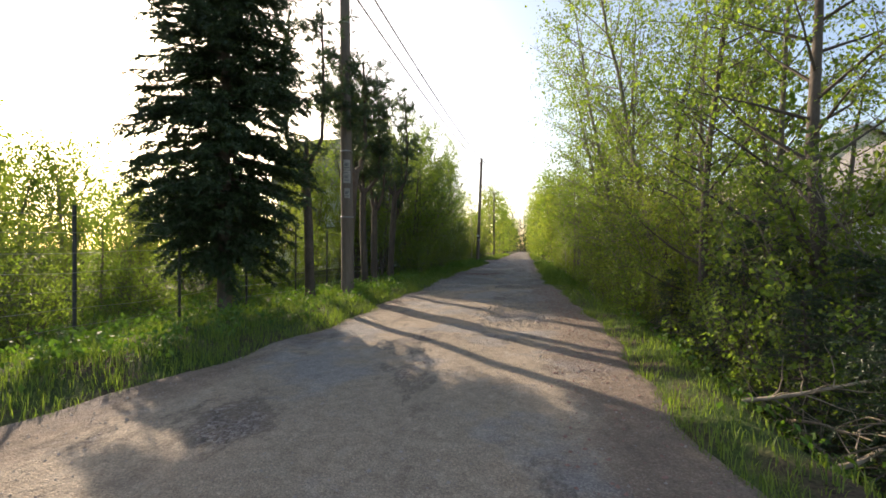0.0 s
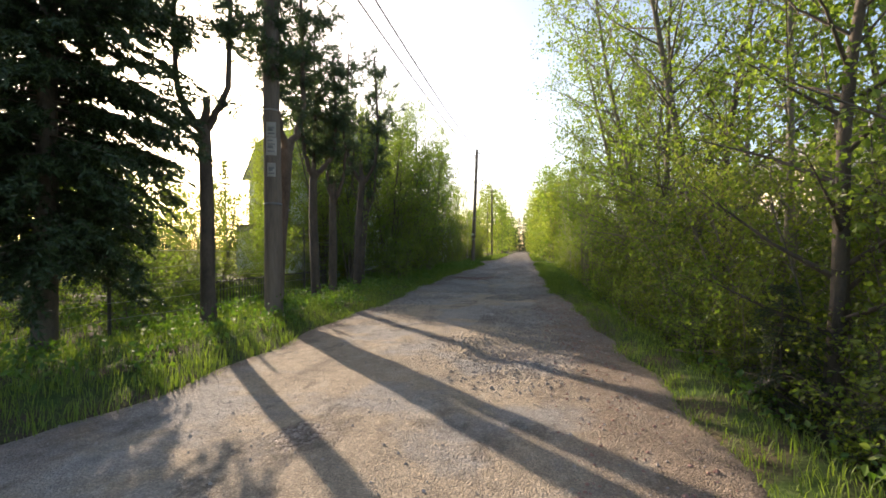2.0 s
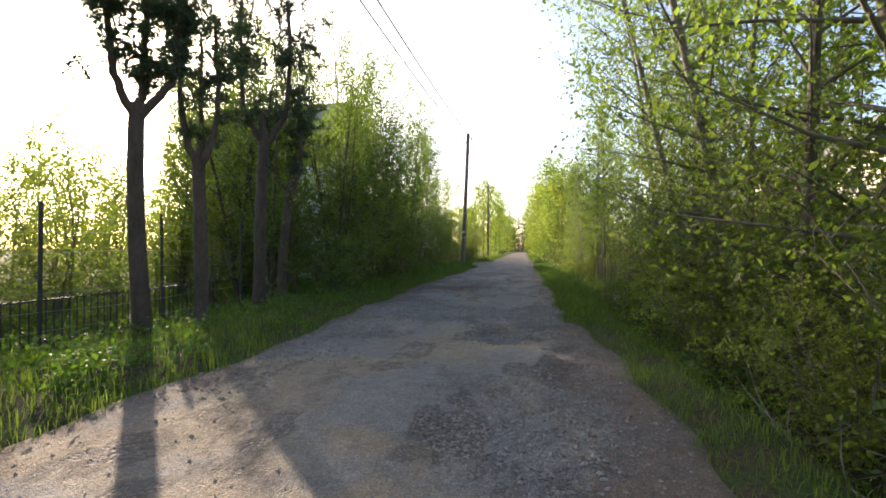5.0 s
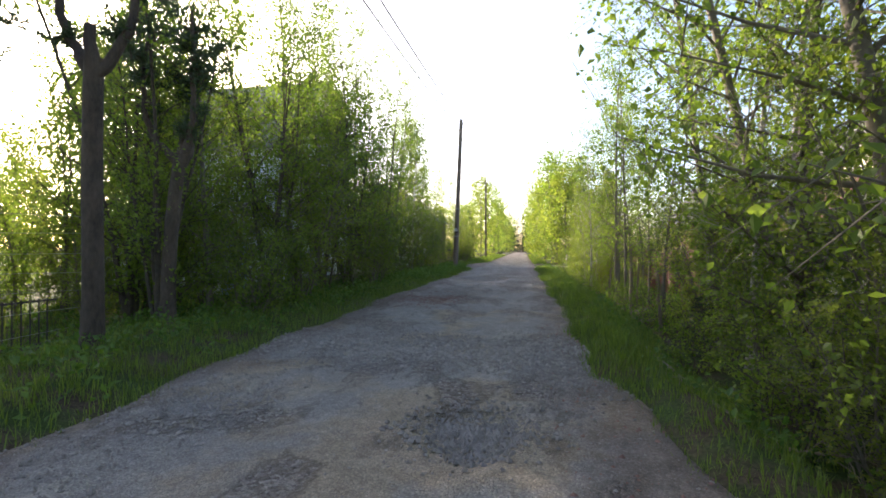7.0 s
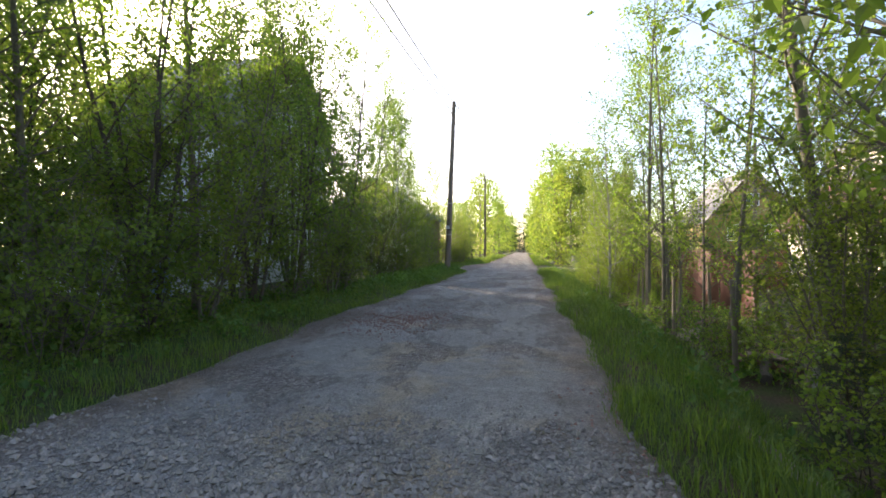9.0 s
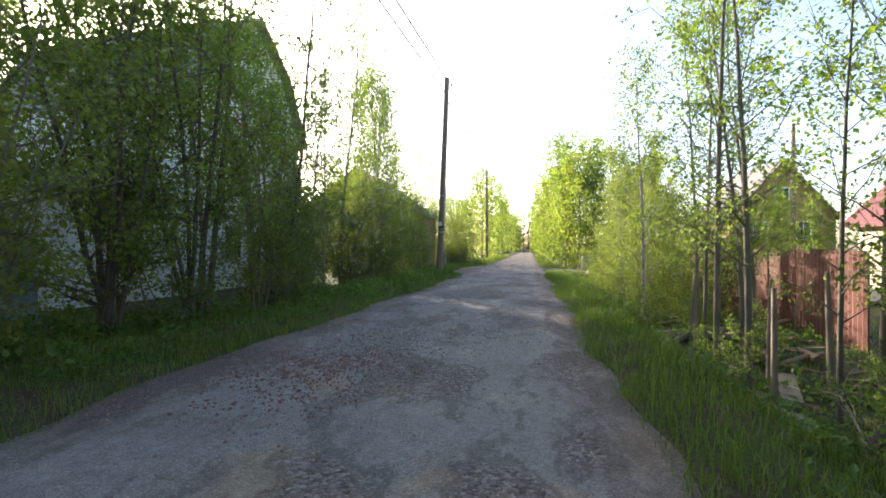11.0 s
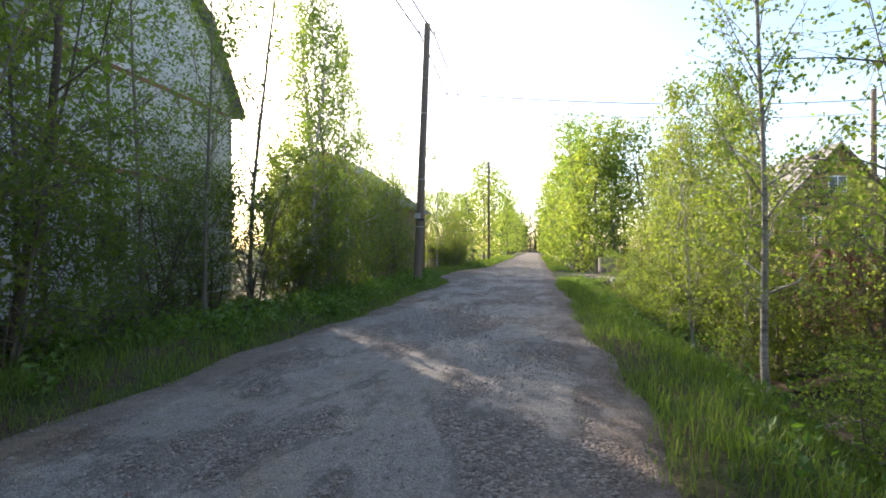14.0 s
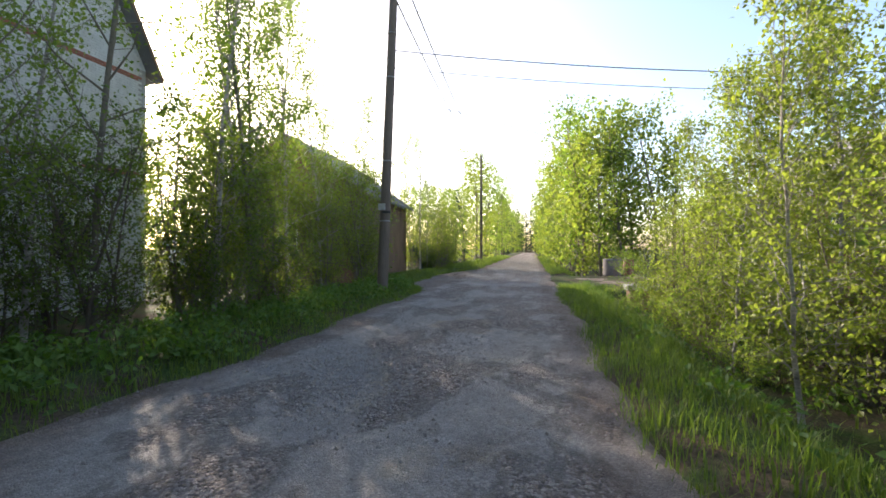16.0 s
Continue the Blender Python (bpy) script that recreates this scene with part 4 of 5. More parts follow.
for args in ((61, 1700, -0.39, 16.9, 0.5, 0.52, 0.012, 0.034, False), (62, 3200, -0.1, 10.3, 0.9, 1.8, 0.008, 0.023, False), (63, 3000, -1.4, 19.2, 2.6, 0.9, 0.008, 0.026, False),
             (64, 2000, 0.55, 18.9, 0.7, 1.1, 0.009, 0.03, False), (65, 900, -2.9, 17.0, 0.7, 0.9, 0.009, 0.028, False), (66, 2600, -1.4, 20.4, 3.2, 0.7, 0.008, 0.03, False), (67, 5000, -1.3, 12, 2.6, 13, 0.004, 0.018, True),
             (68, 2200, -2.5, 26.2, 1.0, 1.8, 0.008, 0.026, False), (69, 1200, -0.6, 29, 0.9, 2.0, 0.006, 0.02, False), (70, 1400, -1.8, 36, 1.4, 2.2, 0.008, 0.024, False), (71, 4500, -1.3, 37, 2.7, 14, 0.004, 0.02, True), (72, 1400, 0.75, 12, 0.5, 10, 0.006, 0.022, True), (73, 1300, 0.1, 13.4, 0.8, 1.6, 0.008, 0.028, False), (74, 3200, -0.9, 19.6, 4.0, 0.75, 0.012, 0.038, False), (75, 1500, -2.3, 28.0, 1.2, 1.6, 0.008, 0.028, False), (76, 900, -0.3, 32.2, 0.7, 1.6, 0.006, 0.022, False), (77, 1500, -2.0, 35.2, 1.1, 1.2, 0.008, 0.03, False), (78, 9000, -1.3, 24, 2.9, 24, 0.003, 0.012, True), (79, 1200, -3.2, 15.5, 0.8, 2.5, 0.008, 0.026, False)):
    g = link("gravel", stones(*args).mesh("gravel", RED_STONE if args[0] in (68, 72) else STONE))
    tagged(g, "reddish crushed brick scattered on the street" if args[0] in (68, 72) else "loose grey crushed stone on the street", "gravel", kind="stuff")
# ---- poles and wires ----
def utility_pole(x, y, height, radius, lean, label):
    z0 = float(ground_z(x, y))
    e = thing("utility_pole", x, y, z0, label, "utility pole", "utility poles")
    s = Soup()
    tube(s, [(lean * h, 0.01 * math.sin(h), h) for h in np.linspace(-0.3, height, 14)], np.linspace(radius * 1.1, radius * 0.78, 14), 14, True)
    part("pole", s, POLE_WOOD, e, smooth=True)
    for h in (2.2, 4.1, height - 3.6, height - 2.2):
        s = Soup()
        r = radius * (1.1 - 0.32 * h / height) + 0.006
        for k in range(3):
            tube(s, [(lean * h + r * math.cos(a), r * math.sin(a), h + k * 0.012) for a in np.linspace(0, 6.283, 17)], 0.006, 5)
        part("wire_band", s, GALV, e, "bright wire wrapped round the pole")
    for side, h in ((-1, height - 0.35), (1, height - 0.45)):
        s = Soup()
        bx = lean * h
        tube(s, [(bx, 0, h - 0.1), (bx + side * 0.22, 0, h - 0.1), (bx + side * 0.3, 0, h - 0.06), (bx + side * 0.3, 0, h + 0.06)], 0.011, 6, True)
        hook = part("hook", s, STEEL, e, "steel hook")
        s = Soup()
        tube(s, [(bx + side * 0.3, 0, h + q) for q in (0.02, 0.05, 0.08, 0.12, 0.15)], (0.03, 0.045, 0.03, 0.04, 0.015), 10, True)
        part("insulator", s, PORCELAIN, hook, "porcelain insulator", True)
    return e


def cable(points, radius, label, group=""):
    """A sagging cable through the points, each span with its own sag in metres."""
    s = Soup()
    line = []
    for (a, b, sag) in points:
        for q in np.linspace(0, 1, 15):
            p = np.asarray(a) * (1 - q) + np.asarray(b) * q
            p[2] -= sag * 4 * q * (1 - q)
            line.append(p)
    keep = [line[0]] + [q for p, q in zip(line, line[1:]) if np.linalg.norm(q - p) > 0.01]
    tube(s, keep, radius, 5)
    ob = link("power_cable", s.mesh("power_cable", WIRE, True))
    return tagged(ob, label, "cable", group)


p1 = utility_pole(-5.05, 12.1, 10.0, 0.17, -0.012, "thick weathered wooden utility pole with paper notices")
p2 = utility_pole(-4.70, 44.0, 10.35, 0.16, 0.04, "weathered wooden utility pole leaning over the junction")
p3 = utility_pole(-5.5, 79.0, 11.6, 0.15, 0.0, "wooden utility pole far along the street")
p4 = utility_pole(-5.6, 114.0, 11.6, 0.15, 0.0, "wooden utility pole far along the street")
for k, (h, w, tall) in enumerate(((3.55, 0.24, 0.30), (3.18, 0.26, 0.36), (2.75, 0.2, 0.28))):
    s = Soup()
    a = np.linspace(-0.6, 0.6, 7) * w / 0.26 - 1.15
    r = 0.178
    v = [(r * math.cos(q) - 0.012 * h, r * math.sin(q), h + d) for q in a for d in (0, tall)]
    s.add(v, [(2 * i, 2 * i + 2, 2 * i + 3, 2 * i + 1) for i in range(6)])
    note = part("notice", s, PAPER, p1, "weathered paper notice pasted round the pole")
    for row in range(4 if k == 1 else 3):
        s = Soup()
        r2 = r + 0.004
        zz = h + tall * (0.18 + 0.2 * row)
        aa = np.linspace(a[1], a[5 - (row % 2)], 5)
        s.add([(r2 * math.cos(q) - 0.012 * h, r2 * math.sin(q), zz + d) for q in aa for d in (0, 0.028 + 0.03 * (row == 1))], [(2 * i, 2 * i + 2, 2 * i + 3, 2 * i + 1) for i in range(4)])
        part("print_bar", s, INK, note)
s = Soup()
box(s, -0.06, 0.16, -0.22, -0.15, 2.55, 2.75)
part("meter_box", s, CONCRETE, p2, "small grey box on the pole")
s = Soup()
box(s, 0.07, 0.33, -0.19, -0.165, 2.45, 2.52)
part("bracket", s, STEEL, p2, "steel bracket")
LA, LB = (-5.5, 12.1, 9.75), (-4.88, 12.1, 9.65)
MA, MB = (-4.59, 44, 10.1), (-3.99, 44, 10.0)
FA, FB = (-5.8, 79, 11.4), (-5.2, 79, 11.3)
cable([((-5.4, -22, 9.8), LA, 0.5), (LA, MA, 0.45), (MA, FA, 0.5), (FA, (-5.9, 114, 11.3), 0.5)], 0.03, "black power cable slung between the utility poles", "street cables")
cable([((-4.8, -22, 9.7), LB, 0.5), (LB, MB, 0.45), (MB, FB, 0.5), (FB, (-5.3, 114, 11.2), 0.5)], 0.03, "black power cable slung between the utility poles", "street cables")
P2A, P2B, P2C = (-4.3, 44, 7.75), (-4.35, 44, 7.2), (-4.4, 44, 6.4)
cable([(P2A, (16, 52, 8.7), 0.35)], 0.02, "cable crossing over the street", "crossing cables")
cable([(P2B, (16, 52.3, 8.1), 0.35)], 0.014, "cable crossing over the street", "crossing cables")
cable([(P2C, (18.2, 62, 5.2), 0.5)], 0.014, "cable running to the yellow house", "crossing cables")
cable([(P2A, (-9.0, 50, 5.9), 0.25)], 0.011, "cable running to the roadside house", "crossing cables")
cable([((-4.7, 43.9, 9.9), (-5.0, 43.85, 7.9), -0.05), ((-5.0, 43.85, 7.9), P2A, 0.35)], 0.009, "loose cable loop on the pole", "crossing cables")
utility_pole(16.0, 52.0, 9.2, 0.13, 0.0, "wooden utility pole among the gardens")


# ---- houses ----
def prism(s, pts, x0, x1):
    """The outline pts (y, z) drawn out along x, with its ends closed."""
    n = len(pts)
    v = [(x, y, z) for x in (x0, x1) for y, z in pts]
    s.add(v, [(i, (i + 1) % n, n + (i + 1) % n, n + i) for i in range(n)])
    c = np.mean(np.asarray(pts), axis=0)
    for base, x in ((0, x0), (n, x1)):
        ring = [(x, y, z) for y, z in pts] + [(x, c[0], c[1])]
        s.add(ring, [(i, (i + 1) % n, n) for i in range(n)])


def window_unit(parent, x, y, z, w, h, frame_mat):
    """A window in a wall that faces +x: frame, bars and pane."""
    s = Soup()
    for a in ((y - w / 2 - 0.08, y + w / 2 + 0.08, z - 0.08, z), (y - w / 2 - 0.08, y + w / 2 + 0.08, z + h, z + h + 0.08), (y - w / 2 - 0.08, y - w / 2, z, z + h), (y + w / 2, y + w / 2 + 0.08, z, z + h), (y - 0.025, y + 0.025, z, z + h)):
        box(s, x, x + 0.05, *a)
    win = part("window", s, frame_mat, parent, "painted window frame")
    boxed("pane", GLASS_M, win, x + 0.004, x + 0.02, y - w / 2, y + w / 2, z, z + h, label="dark window pane")
    return win


def house(name, x, y, turn, width, depth, eave, ridge, wall, roof, label, windows=(), trim=TRIM_WHITE, brk=None, over=0.45, thick=0.14):
    """Local +x faces out of the gable."""
    e = thing(name, x, y, -0.35, label, "house", "", turn)
    h = width / 2
    eave, ridge = eave + 0.35, ridge + 0.35
    half = [(-h, eave)] + ([(-brk[0], brk[1] + 0.35)] if brk else []) + [(0, ridge)]
    line = half + [(-a, b) for a, b in half[-2::-1]]
    s = Soup()
    prism(s, [(-h, 0)] + line + [(h, 0)], -depth, 0)
    part("wall", s, wall, e)
    for side in (-1, 1):
        pts = [(a * side * -1, b) for a, b in half]
        d = unit(np.array(pts[0]) - np.array(pts[1]))
        pts[0] = tuple(np.array(pts[0]) + d * over)
        out = [(a, b + 0.02) for a, b in pts] + [(a, b + thick + 0.02) for a, b in pts[::-1]]
        s = Soup()
        n = len(pts)
        for k in range(n - 1):
            q = [(pts[k][0], pts[k][1] + 0.02), (pts[k + 1][0], pts[k + 1][1] + 0.02), (pts[k + 1][0], pts[k + 1][1] + thick), (pts[k][0], pts[k][1] + thick)]
            prism(s, q, -depth - over, over)
        part("roof", s, roof, e)
        s = Soup()
        for k in range(n - 1):
            q = [(pts[k][0], pts[k][1] - 0.10), (pts[k + 1][0], pts[k + 1][1] - 0.10), (pts[k + 1][0], pts[k + 1][1] + thick - 0.02), (pts[k][0], pts[k][1] + thick - 0.02)]
            prism(s, q, over + 0.003, over + 0.033)
        part("barge_board", s, trim, e)
    for wy, wz, ww, wh in windows:
        window_unit(e, 0.004, wy, wz + 0.35, ww, wh, TRIM_WHITE)
    return e


white = house("white_house", -12.0, 38.6, 0, 7.6, 9.0, 7.1, 11.5, WHITE_WALL, ROOF_GREY, "tall white-painted house with a brick gable and red brick bands", brk=(2.3, 9.7), trim=BROWN_BOARD, windows=((-1.4, 1.1, 1.0, 1.3), (1.5, 1.1, 1.0, 1.3)))
annex = thing("house_annex", -12.0, 33.0, -0.35, "low white-painted annex beside the tall house", "annex")
boxed("wall", WHITE_WALL, annex, -7.0, -0.02, -2.6, 1.78, 0, 3.3)
boxed("roof", ROOF_GREY, annex, -7.3, 0.3, -2.9, 1.78, 3.304, 3.42)
window_unit(annex, -0.016, -0.6, 1.1, 1.0, 1.3, TRIM_WHITE)
yellow = house("yellow_house", 21.0, 63.4, -90, 8.0, 9.0, 4.2, 8.9, YELLOW, ROOF_GREY, "yellow boarded house with a steep grey roof", trim=BROWN_BOARD, windows=((-1.6, 2.3, 1.0, 1.4), (1.6, 2.3, 1.0, 1.4), (0, 5.6, 1.0, 1.0)))
second = house("roadside_house", -11.9, 50.5, -90, 8.2, 7.0, 4.1, 7.0, BROWN_BOARD, ROOF_GREY, "brown boarded house behind birches near the junction", trim=BROWN_BOARD, windows=((0, 1.2, 1.0, 1.3),))
cream = house("cream_house", 20.0, 31.0, -90, 9.0, 12.5, 6.3, 9.0, CREAM, ROOF_GREY, "large cream-sided two-storey house", windows=((-2, 1.2, 1.1, 1.4), (2, 1.2, 1.1, 1.4), (-2, 4.0, 1.1, 1.4), (2, 4.0, 1.1, 1.4)))
for k in range(22):
    boxed("siding_board", CREAM, cream, -12.5, 0.0, -4.56 + 0.01 * (k % 2), -4.503, 0.6 + k * 0.27, 0.6 + k * 0.27 + 0.255)
for wx in (-10.0, -6.5, -3.0):
    for wz in (1.5, 4.3):
        s = Soup()
        box(s, wx - 0.6, wx + 0.6, -4.60, -4.565, wz, wz + 1.4)
        w = part("window", s, TRIM_WHITE, cream, "white window frame")
        boxed("pane", GLASS_M, w, wx - 0.5, wx + 0.5, -4.612, -4.603, wz + 0.1, wz + 1.3, label="dark window pane")
porch = house("garden_annex", 13.4, 33.5, -90, 3.6, 6.0, 2.5, 4.3, CREAM, ROOF_RED, "cream annex with a maroon metal roof")
grey_house = house("grey_house", 14.0, 14.0, -90, 6.0, 8.0, 3.0, 5.6, surface("grey_blue_siding", (0.30, 0.34, 0.38), (0.46, 0.50, 0.54), 1.2, 20, 0.7), ROOF_GREY, "grey-blue sided house behind the hedge", windows=((-1.2, 1.0, 1.0, 1.2), (1.2, 1.0, 1.0, 1.2)))
shed = thing("garden_shed", -10.9, 28.0, -0.2, "small blue-painted sheet metal shed beside the white house", "shed")
boxed("body", BLUE_PAINT, shed, -0.6, 0.6, -0.6, 0.6, 0, 1.9)
boxed("door", TRIM_WHITE, shed, -0.35, 0.35, -0.64, -0.604, 0.05, 1.75, label="white shed door")
boxed("roof", ROOF_GREY, shed, -0.75, 0.75, -0.8, 0.75, 1.904, 1.98)


# ---- fences ----
wire_fence = thing("wire_fence", -7.05, 0, -0.15, "dark steel post and wire fence along the gardens", "fence")
for k in range(10):
    y = -1.2 + 2.3 * k + (0.15 if k % 3 == 0 else 0)
    s = Soup()
    tube(s, [(0.02 * math.sin(k * 2.1), y, -0.2), (0.03 * math.sin(k * 2.1), y, 1.2), (0.05 * math.sin(k * 2.1), y, 2.3)], 0.028, 8, True)
    part("post", s, STEEL, wire_fence)
for k, z in enumerate((0.35, 0.65, 0.95, 1.25, 1.55, 1.85, 2.1)):
    s = Soup()
    tube(s, [(0.03, y, z + 0.03 * math.sin(y * 1.37 + k)) for y in np.arange(-1.2, 19.7, 1.15)], 0.0035, 4)
    part("wire", s, GALV, wire_fence, "galvanised fence wire")
s = Soup()
for y in np.arange(13.2, 19.0, 0.12):
    box(s, -0.17, -0.155, y, y + 0.015, 0.0, 0.85)
box(s, -0.175, -0.15, 13.1, 19.1, 0.8, 0.83)
box(s, -0.175, -0.15, 13.1, 19.1, 0.15, 0.18)
part("railing", s, STEEL, wire_fence, "low dark railing")

sheet_fence = thing("sheet_fence", 6.2, 30.6, -0.62, "red-brown corrugated metal sheet fence beside the ditch", "fence")


def corrugated(width, height, waves, deep):
    s = Soup()
    ys = np.linspace(0, width, waves * 4 + 1)
    xs = deep * np.clip(np.sin(ys / width * waves * 2 * np.pi) * 1.6, -1, 1)
    v = [(x + off, y, z) for off in (0, 0.004) for x, y in zip(xs, ys) for z in (0, height)]
    n = len(ys)
    f = [(2 * i, 2 * i + 2, 2 * i + 3, 2 * i + 1) for i in range(n - 1)]
    s.add(v, f + [(2 * n + a, 2 * n + d, 2 * n + c, 2 * n + b) for a, b, c, d in f])
    return s


panel_mesh = corrugated(1.15, 1.98, 9, 0.014).mesh("sheet_panel", RUST_SHEET)
for k in range(9):
    link("sheet_panel", panel_mesh, sheet_fence, m=pose(0.03 * math.sin(k * 1.7) - 0.02, k * 1.16, 0.03 * math.sin(k * 2.3) + 0.06, 0, 0.6 * math.sin(k * 1.1), 0.5 * math.sin(k * 2.9)))
for k in range(4):
    boxed("post", BROWN_BOARD, sheet_fence, 0.08, 0.15, 0.2 + k * 3.2, 0.27 + k * 3.2, -0.2, 2.0)
for z in (0.4, 1.6):
    boxed("rail", BROWN_BOARD, sheet_fence, 0.045, 0.078, 0.0, 10.4, z, z + 0.06)
side_fence = thing("sheet_fence", 6.3, 41.3, -0.62, "rusty brown sheet fence turning from the ditch", "fence", turn=-90)
for k in range(6):
    link("sheet_panel", panel_mesh, side_fence, m=pose(0, k * 1.16, 0.05 + 0.04 * math.sin(k * 3.3), 0, 0, 0))
for k in range(3):
    boxed("post", BROWN_BOARD, side_fence, 0.03, 0.1, 0.1 + k * 3.2, 0.17 + k * 3.2, -0.2, 1.95)

green_fence = thing("green_fence", -7.9, 58.6, -0.2, "dark green sheet fence behind bushes", "fence")
green_mesh = corrugated(1.15, 2.0, 9, 0.014).mesh("sheet_panel", GREEN_SHEET)
for k in range(12):
    link("sheet_panel", green_mesh, green_fence, m=pose(0, k * 1.16, 0.1, 0, 0, 0))
for k in range(5):
    boxed("post", STEEL, green_fence, -0.1, -0.04, k * 3.3, 0.06 + k * 3.3, -0.1, 2.0)


# ---- stakes, logs and planks by the ditch ----
for k, (x, y, h) in enumerate(((3.45, 31.2, 1.5), (3.65, 28.7, 1.6), (4.1, 28.0, 1.75), (3.5, 25.7, 1.7), (3.3, 24.9, 1.6), (3.05, 30.3, 1.4), (4.3, 26.4, 1.5), (3.2, 27.6, 1.6), (3.9, 24.2, 1.5), (3.65, 35.2, 1.3))):
    s = Soup()
    t = 0.1 * math.sin(k * 2.7)
    tube(s, [(0, 0, -0.3), (t * 0.3, 0.02, h * 0.4), (t, 0.05 * math.cos(k), h)], (0.045, 0.04, 0.03), 7, True)
    ob = link("wooden_stake", s.mesh("wooden_stake", OLD_WOOD, True), m=pose(x, y, float(ground_z(x, y))))
    tagged(ob, "grey weathered wooden stake driven in at the ditch", "stake", "stakes by the ditch")
LOGR = random.Random(8)
for k in range(46):
    x, y = LOGR.uniform(3.0, 5.4), LOGR.uniform(25.0, 35.0)
    ln, r, a = LOGR.uniform(0.7, 2.2), LOGR.uniform(0.03, 0.085), LOGR.uniform(0, 180)
    z = float(ground_z(x, y)) + r + LOGR.uniform(0.0, 0.1)
    s = Soup()
    if k % 2:
        tube(s, [(-ln / 2, 0, 0), (0, 0.03, 0.02), (ln / 2, 0, 0)], (r, r * 0.95, r * 0.8), 8, True)
        ob = link("log", s.mesh("log", BROWN_BOARD if k % 3 else BARK, True))
        tagged(ob, "fallen rotting log lying in the ditch", "log", "logs in the ditch")
    else:
        box(s, -ln / 2, ln / 2, -r * 1.4, r * 1.4, -0.015, 0.015)
        ob = link("plank", s.mesh("plank", BROWN_BOARD if k % 4 else OLD_WOOD))
        tagged(ob, "discarded weathered plank lying in the ditch", "plank", "planks in the ditch")
    ob.matrix_basis = pose(x, y, z, LOGR.uniform(-6, 6), LOGR.uniform(-7, 7), a)


# ---- dead branches at the ditch ----
def dead_branch(x, y, turn, length, seed, tilt=8):
    rng = np.random.default_rng(seed)
    e = thing("dead_branch", x, y, 0, "dry leafless branch lying at the ditch edge", "branch", "dead branches")
    e.matrix_basis = pose(x, y, float(ground_z(x, y)) + 0.03, 0, -tilt, turn)
    s = Soup()
    main = curve_line(rng, (0, 0, 0.0), (1, 0, 0.18), length, 7, 0.08, (0, 0, -0.1))
    tube(s, main, np.linspace(0.022, 0.005, 8), 6, True)
    part("stem", s, DRY_TWIG, e, smooth=True)
    for k in range(14):
        j = rng.integers(1, 7)
        d = unit(main[j + 1] - main[j - 1]) + rng.normal(size=3) * 0.7 + (0, 0, 0.25)
        tw = curve_line(rng, main[j], d, rng.uniform(0.2, 0.75), 4, 0.18)
        s = Soup()
        tube(s, tw, np.linspace(0.007, 0.002, 5), 4)
        part("twig", s, DRY_TWIG, e, smooth=True)
    return e


for args in ((2.0, 4.6, -35, 1.6, 1), (2.3, 3.9, 10, 1.5, 2), (2.5, 5.2, -70, 1.3, 3, 15), (2.2, 3.2, -20, 1.4, 4), (2.8, 4.4, 120, 1.2, 5, 20), (2.2, 11.0, -60, 1.1, 6), (2.4, 9.2, 30, 1.2, 7), (2.5, 18.4, -30, 1.0, 8), (2.2, 12.6, 100, 1.0, 9), (3.4, 20.6, 20, 1.6, 10, 25), (2.9, 25.4, 60, 1.4, 11)):
    dead_branch(*args)

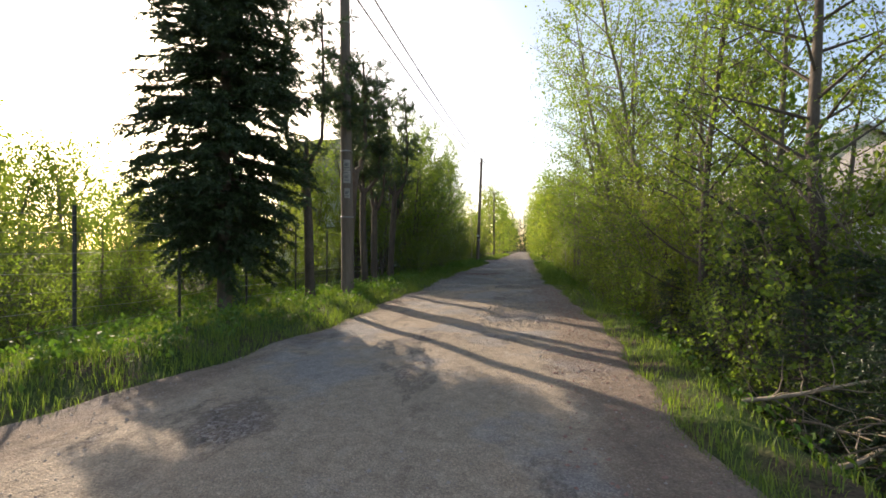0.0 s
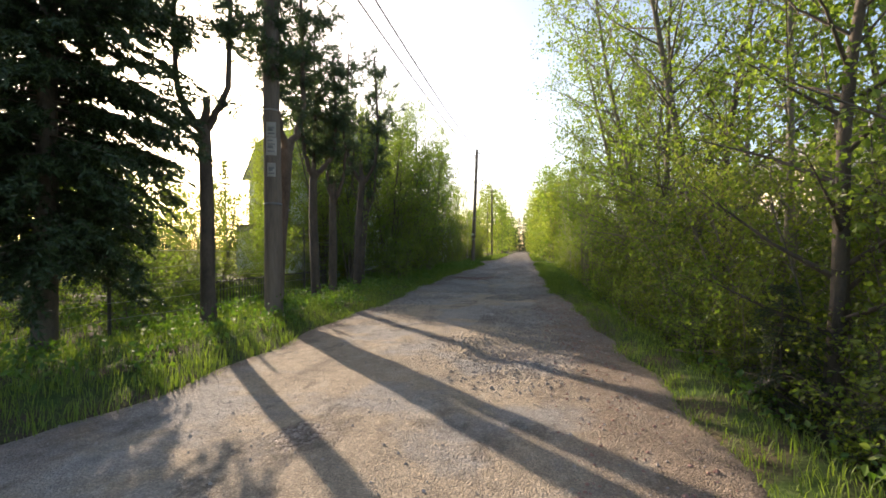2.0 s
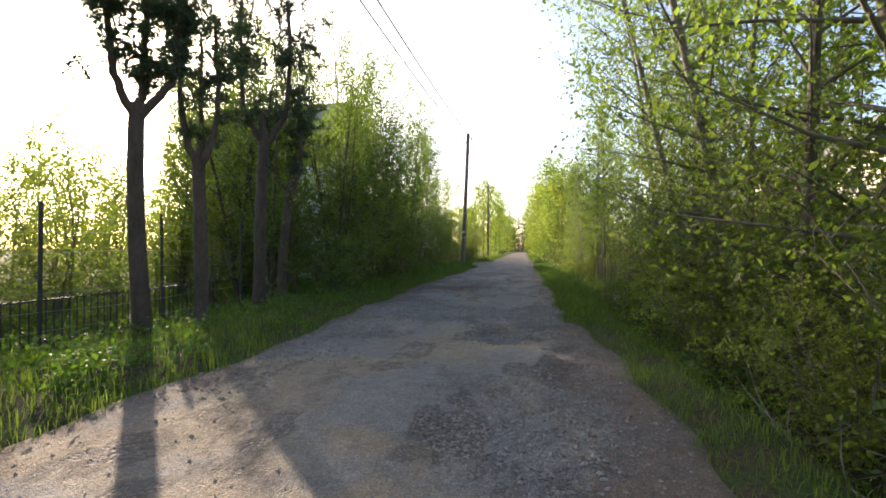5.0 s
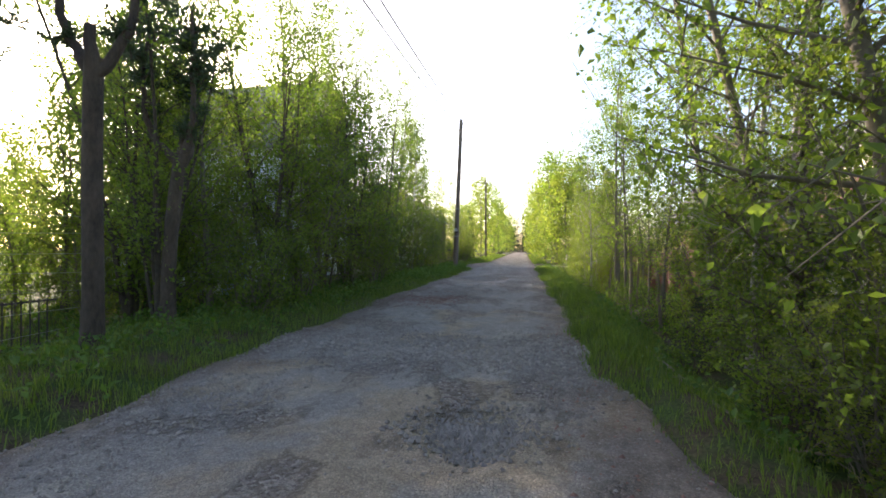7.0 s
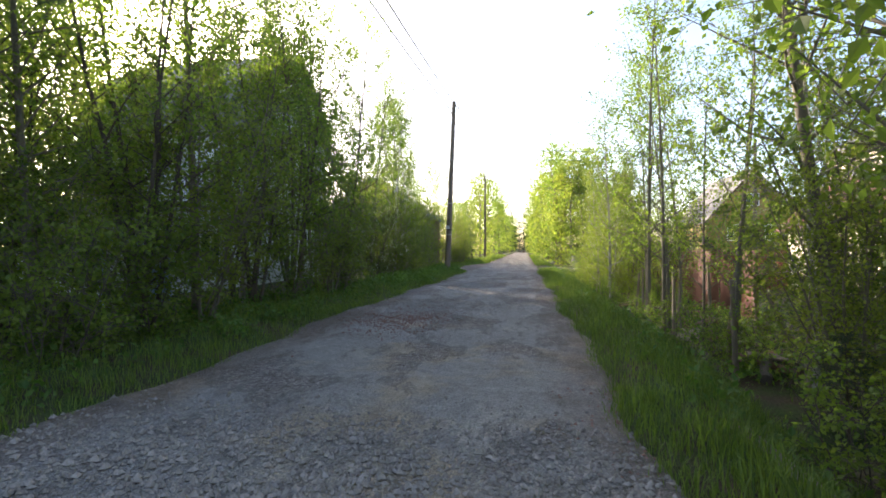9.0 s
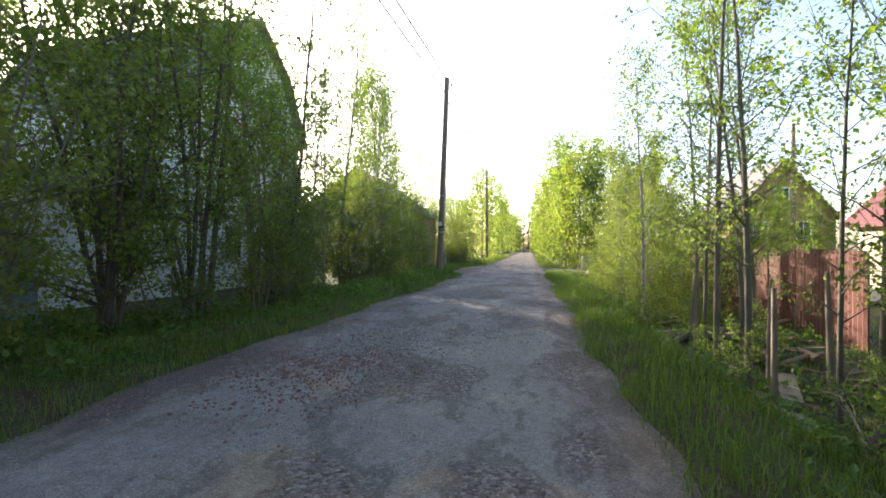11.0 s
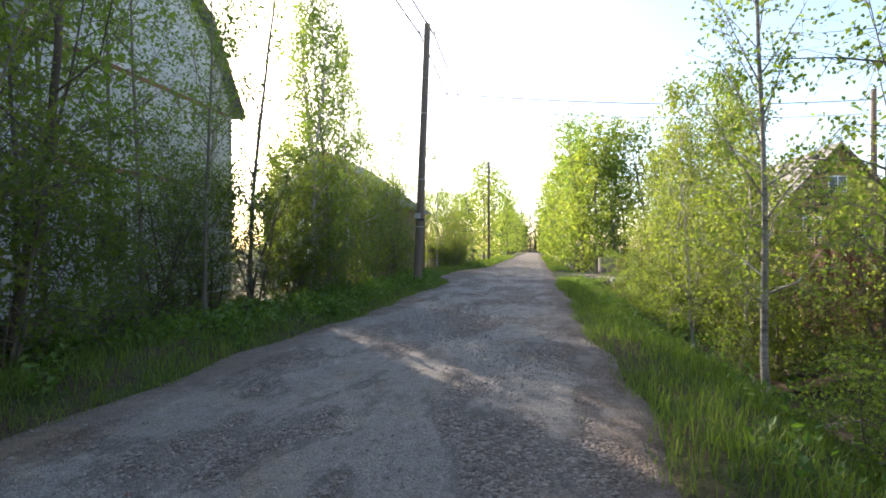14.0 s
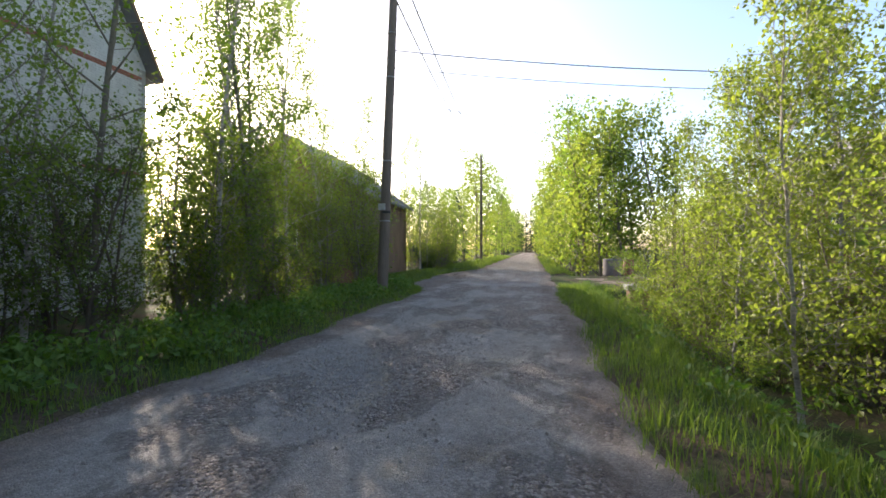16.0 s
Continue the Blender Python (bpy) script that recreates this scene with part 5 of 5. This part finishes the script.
# ---- junction ----
ring = thing("well_ring", 4.5, 57.4, 0.0, "weathered concrete well ring with a rust-red stain beside the track", "well ring")
s = Soup()
a = np.linspace(0, 2 * np.pi, 33)
prof = [(0.5, -0.05), (0.5, 0.85), (0.47, 0.88), (0.42, 0.88), (0.40, 0.85), (0.40, -0.05)]
v = [(r * math.cos(q), r * math.sin(q), z) for q in a[:-1] for r, z in prof]
s.add(v, [(i * 6 + k, ((i + 1) % 32) * 6 + k, ((i + 1) % 32) * 6 + k + 1, i * 6 + k + 1) for i in range(32) for k in range(5)])
part("ring", s, surface("dark_concrete", (0.11, 0.10, 0.095), (0.22, 0.20, 0.19), 2, 40, 0.9, stain=(0.14, 0.07, 0.05)), ring, smooth=False)
s = Soup()
tube(s, [(0.85, 0.1, -0.05), (0.85, 0.1, 0.1), (0.85, 0.1, 0.85)], 0.29, 18, True)
drum = link("metal_drum", s.mesh("metal_drum", RUST_SHEET), m=pose(4.6, 57.6, 0.0))
tagged(drum, "rusty brown metal drum standing beside the well ring", "drum")
slab = thing("culvert_slab", 3.75, 46.8, -0.1, "concrete culvert slab at the mouth of the ditch", "slab")
boxed("slab", CONCRETE, slab, -0.6, 0.6, -0.35, 0.35, 0.15, 0.32)
boxed("footing", BROWN_BOARD, slab, -0.5, 0.5, -0.3, 0.3, -0.5, 0.146, label="dark rotten timber footing")

# ---- bricks of the white house's gable, above the painted base ----
brick_v = Soup()
box(brick_v, 0, 0.022, -0.119, 0.119, -0.031, 0.031)
white_brick = brick_v.mesh("brick", WHITE_BRICK)
red_brick = brick_v.mesh("brick", RED_BRICK)
gable = boxed("brick_facing", MORTAR, white, 0.004, 0.012, -3.79, 3.79, 4.02, 7.4, label="mortar bed of the brick facing")
rest, count = Soup(), 0
for row in range(100):
    z = 4.06 + 0.0745 * row
    zz = z - 0.35
    reach = 3.78 if zz < 7.1 else (3.78 - (zz - 7.1) * (1.5 / 2.6) if zz < 9.7 else 2.28 - (zz - 9.7) * (2.28 / 1.8))
    reach -= 0.16
    y = -reach + 0.125 * (row % 2)
    is_red = row in (0, 1, 40, 41)
    while y < reach:
        if (y > 1.0 and row < 24 and count < 200) or (is_red and y > -1):
            link("brick", red_brick if is_red else white_brick, gable, m=pose(0.013, y, z))
            count += not is_red
        elif not is_red:
            box(rest, 0.013, 0.035, y - 0.119, y + 0.119, z - 0.031, z + 0.031)
        else:
            link("brick", red_brick, gable, m=pose(0.013, y, z))
        y += 0.25
ob = part("bricks", rest, WHITE_BRICK, white, "white brick courses of the gable")
ob["kind"] = "stuff"
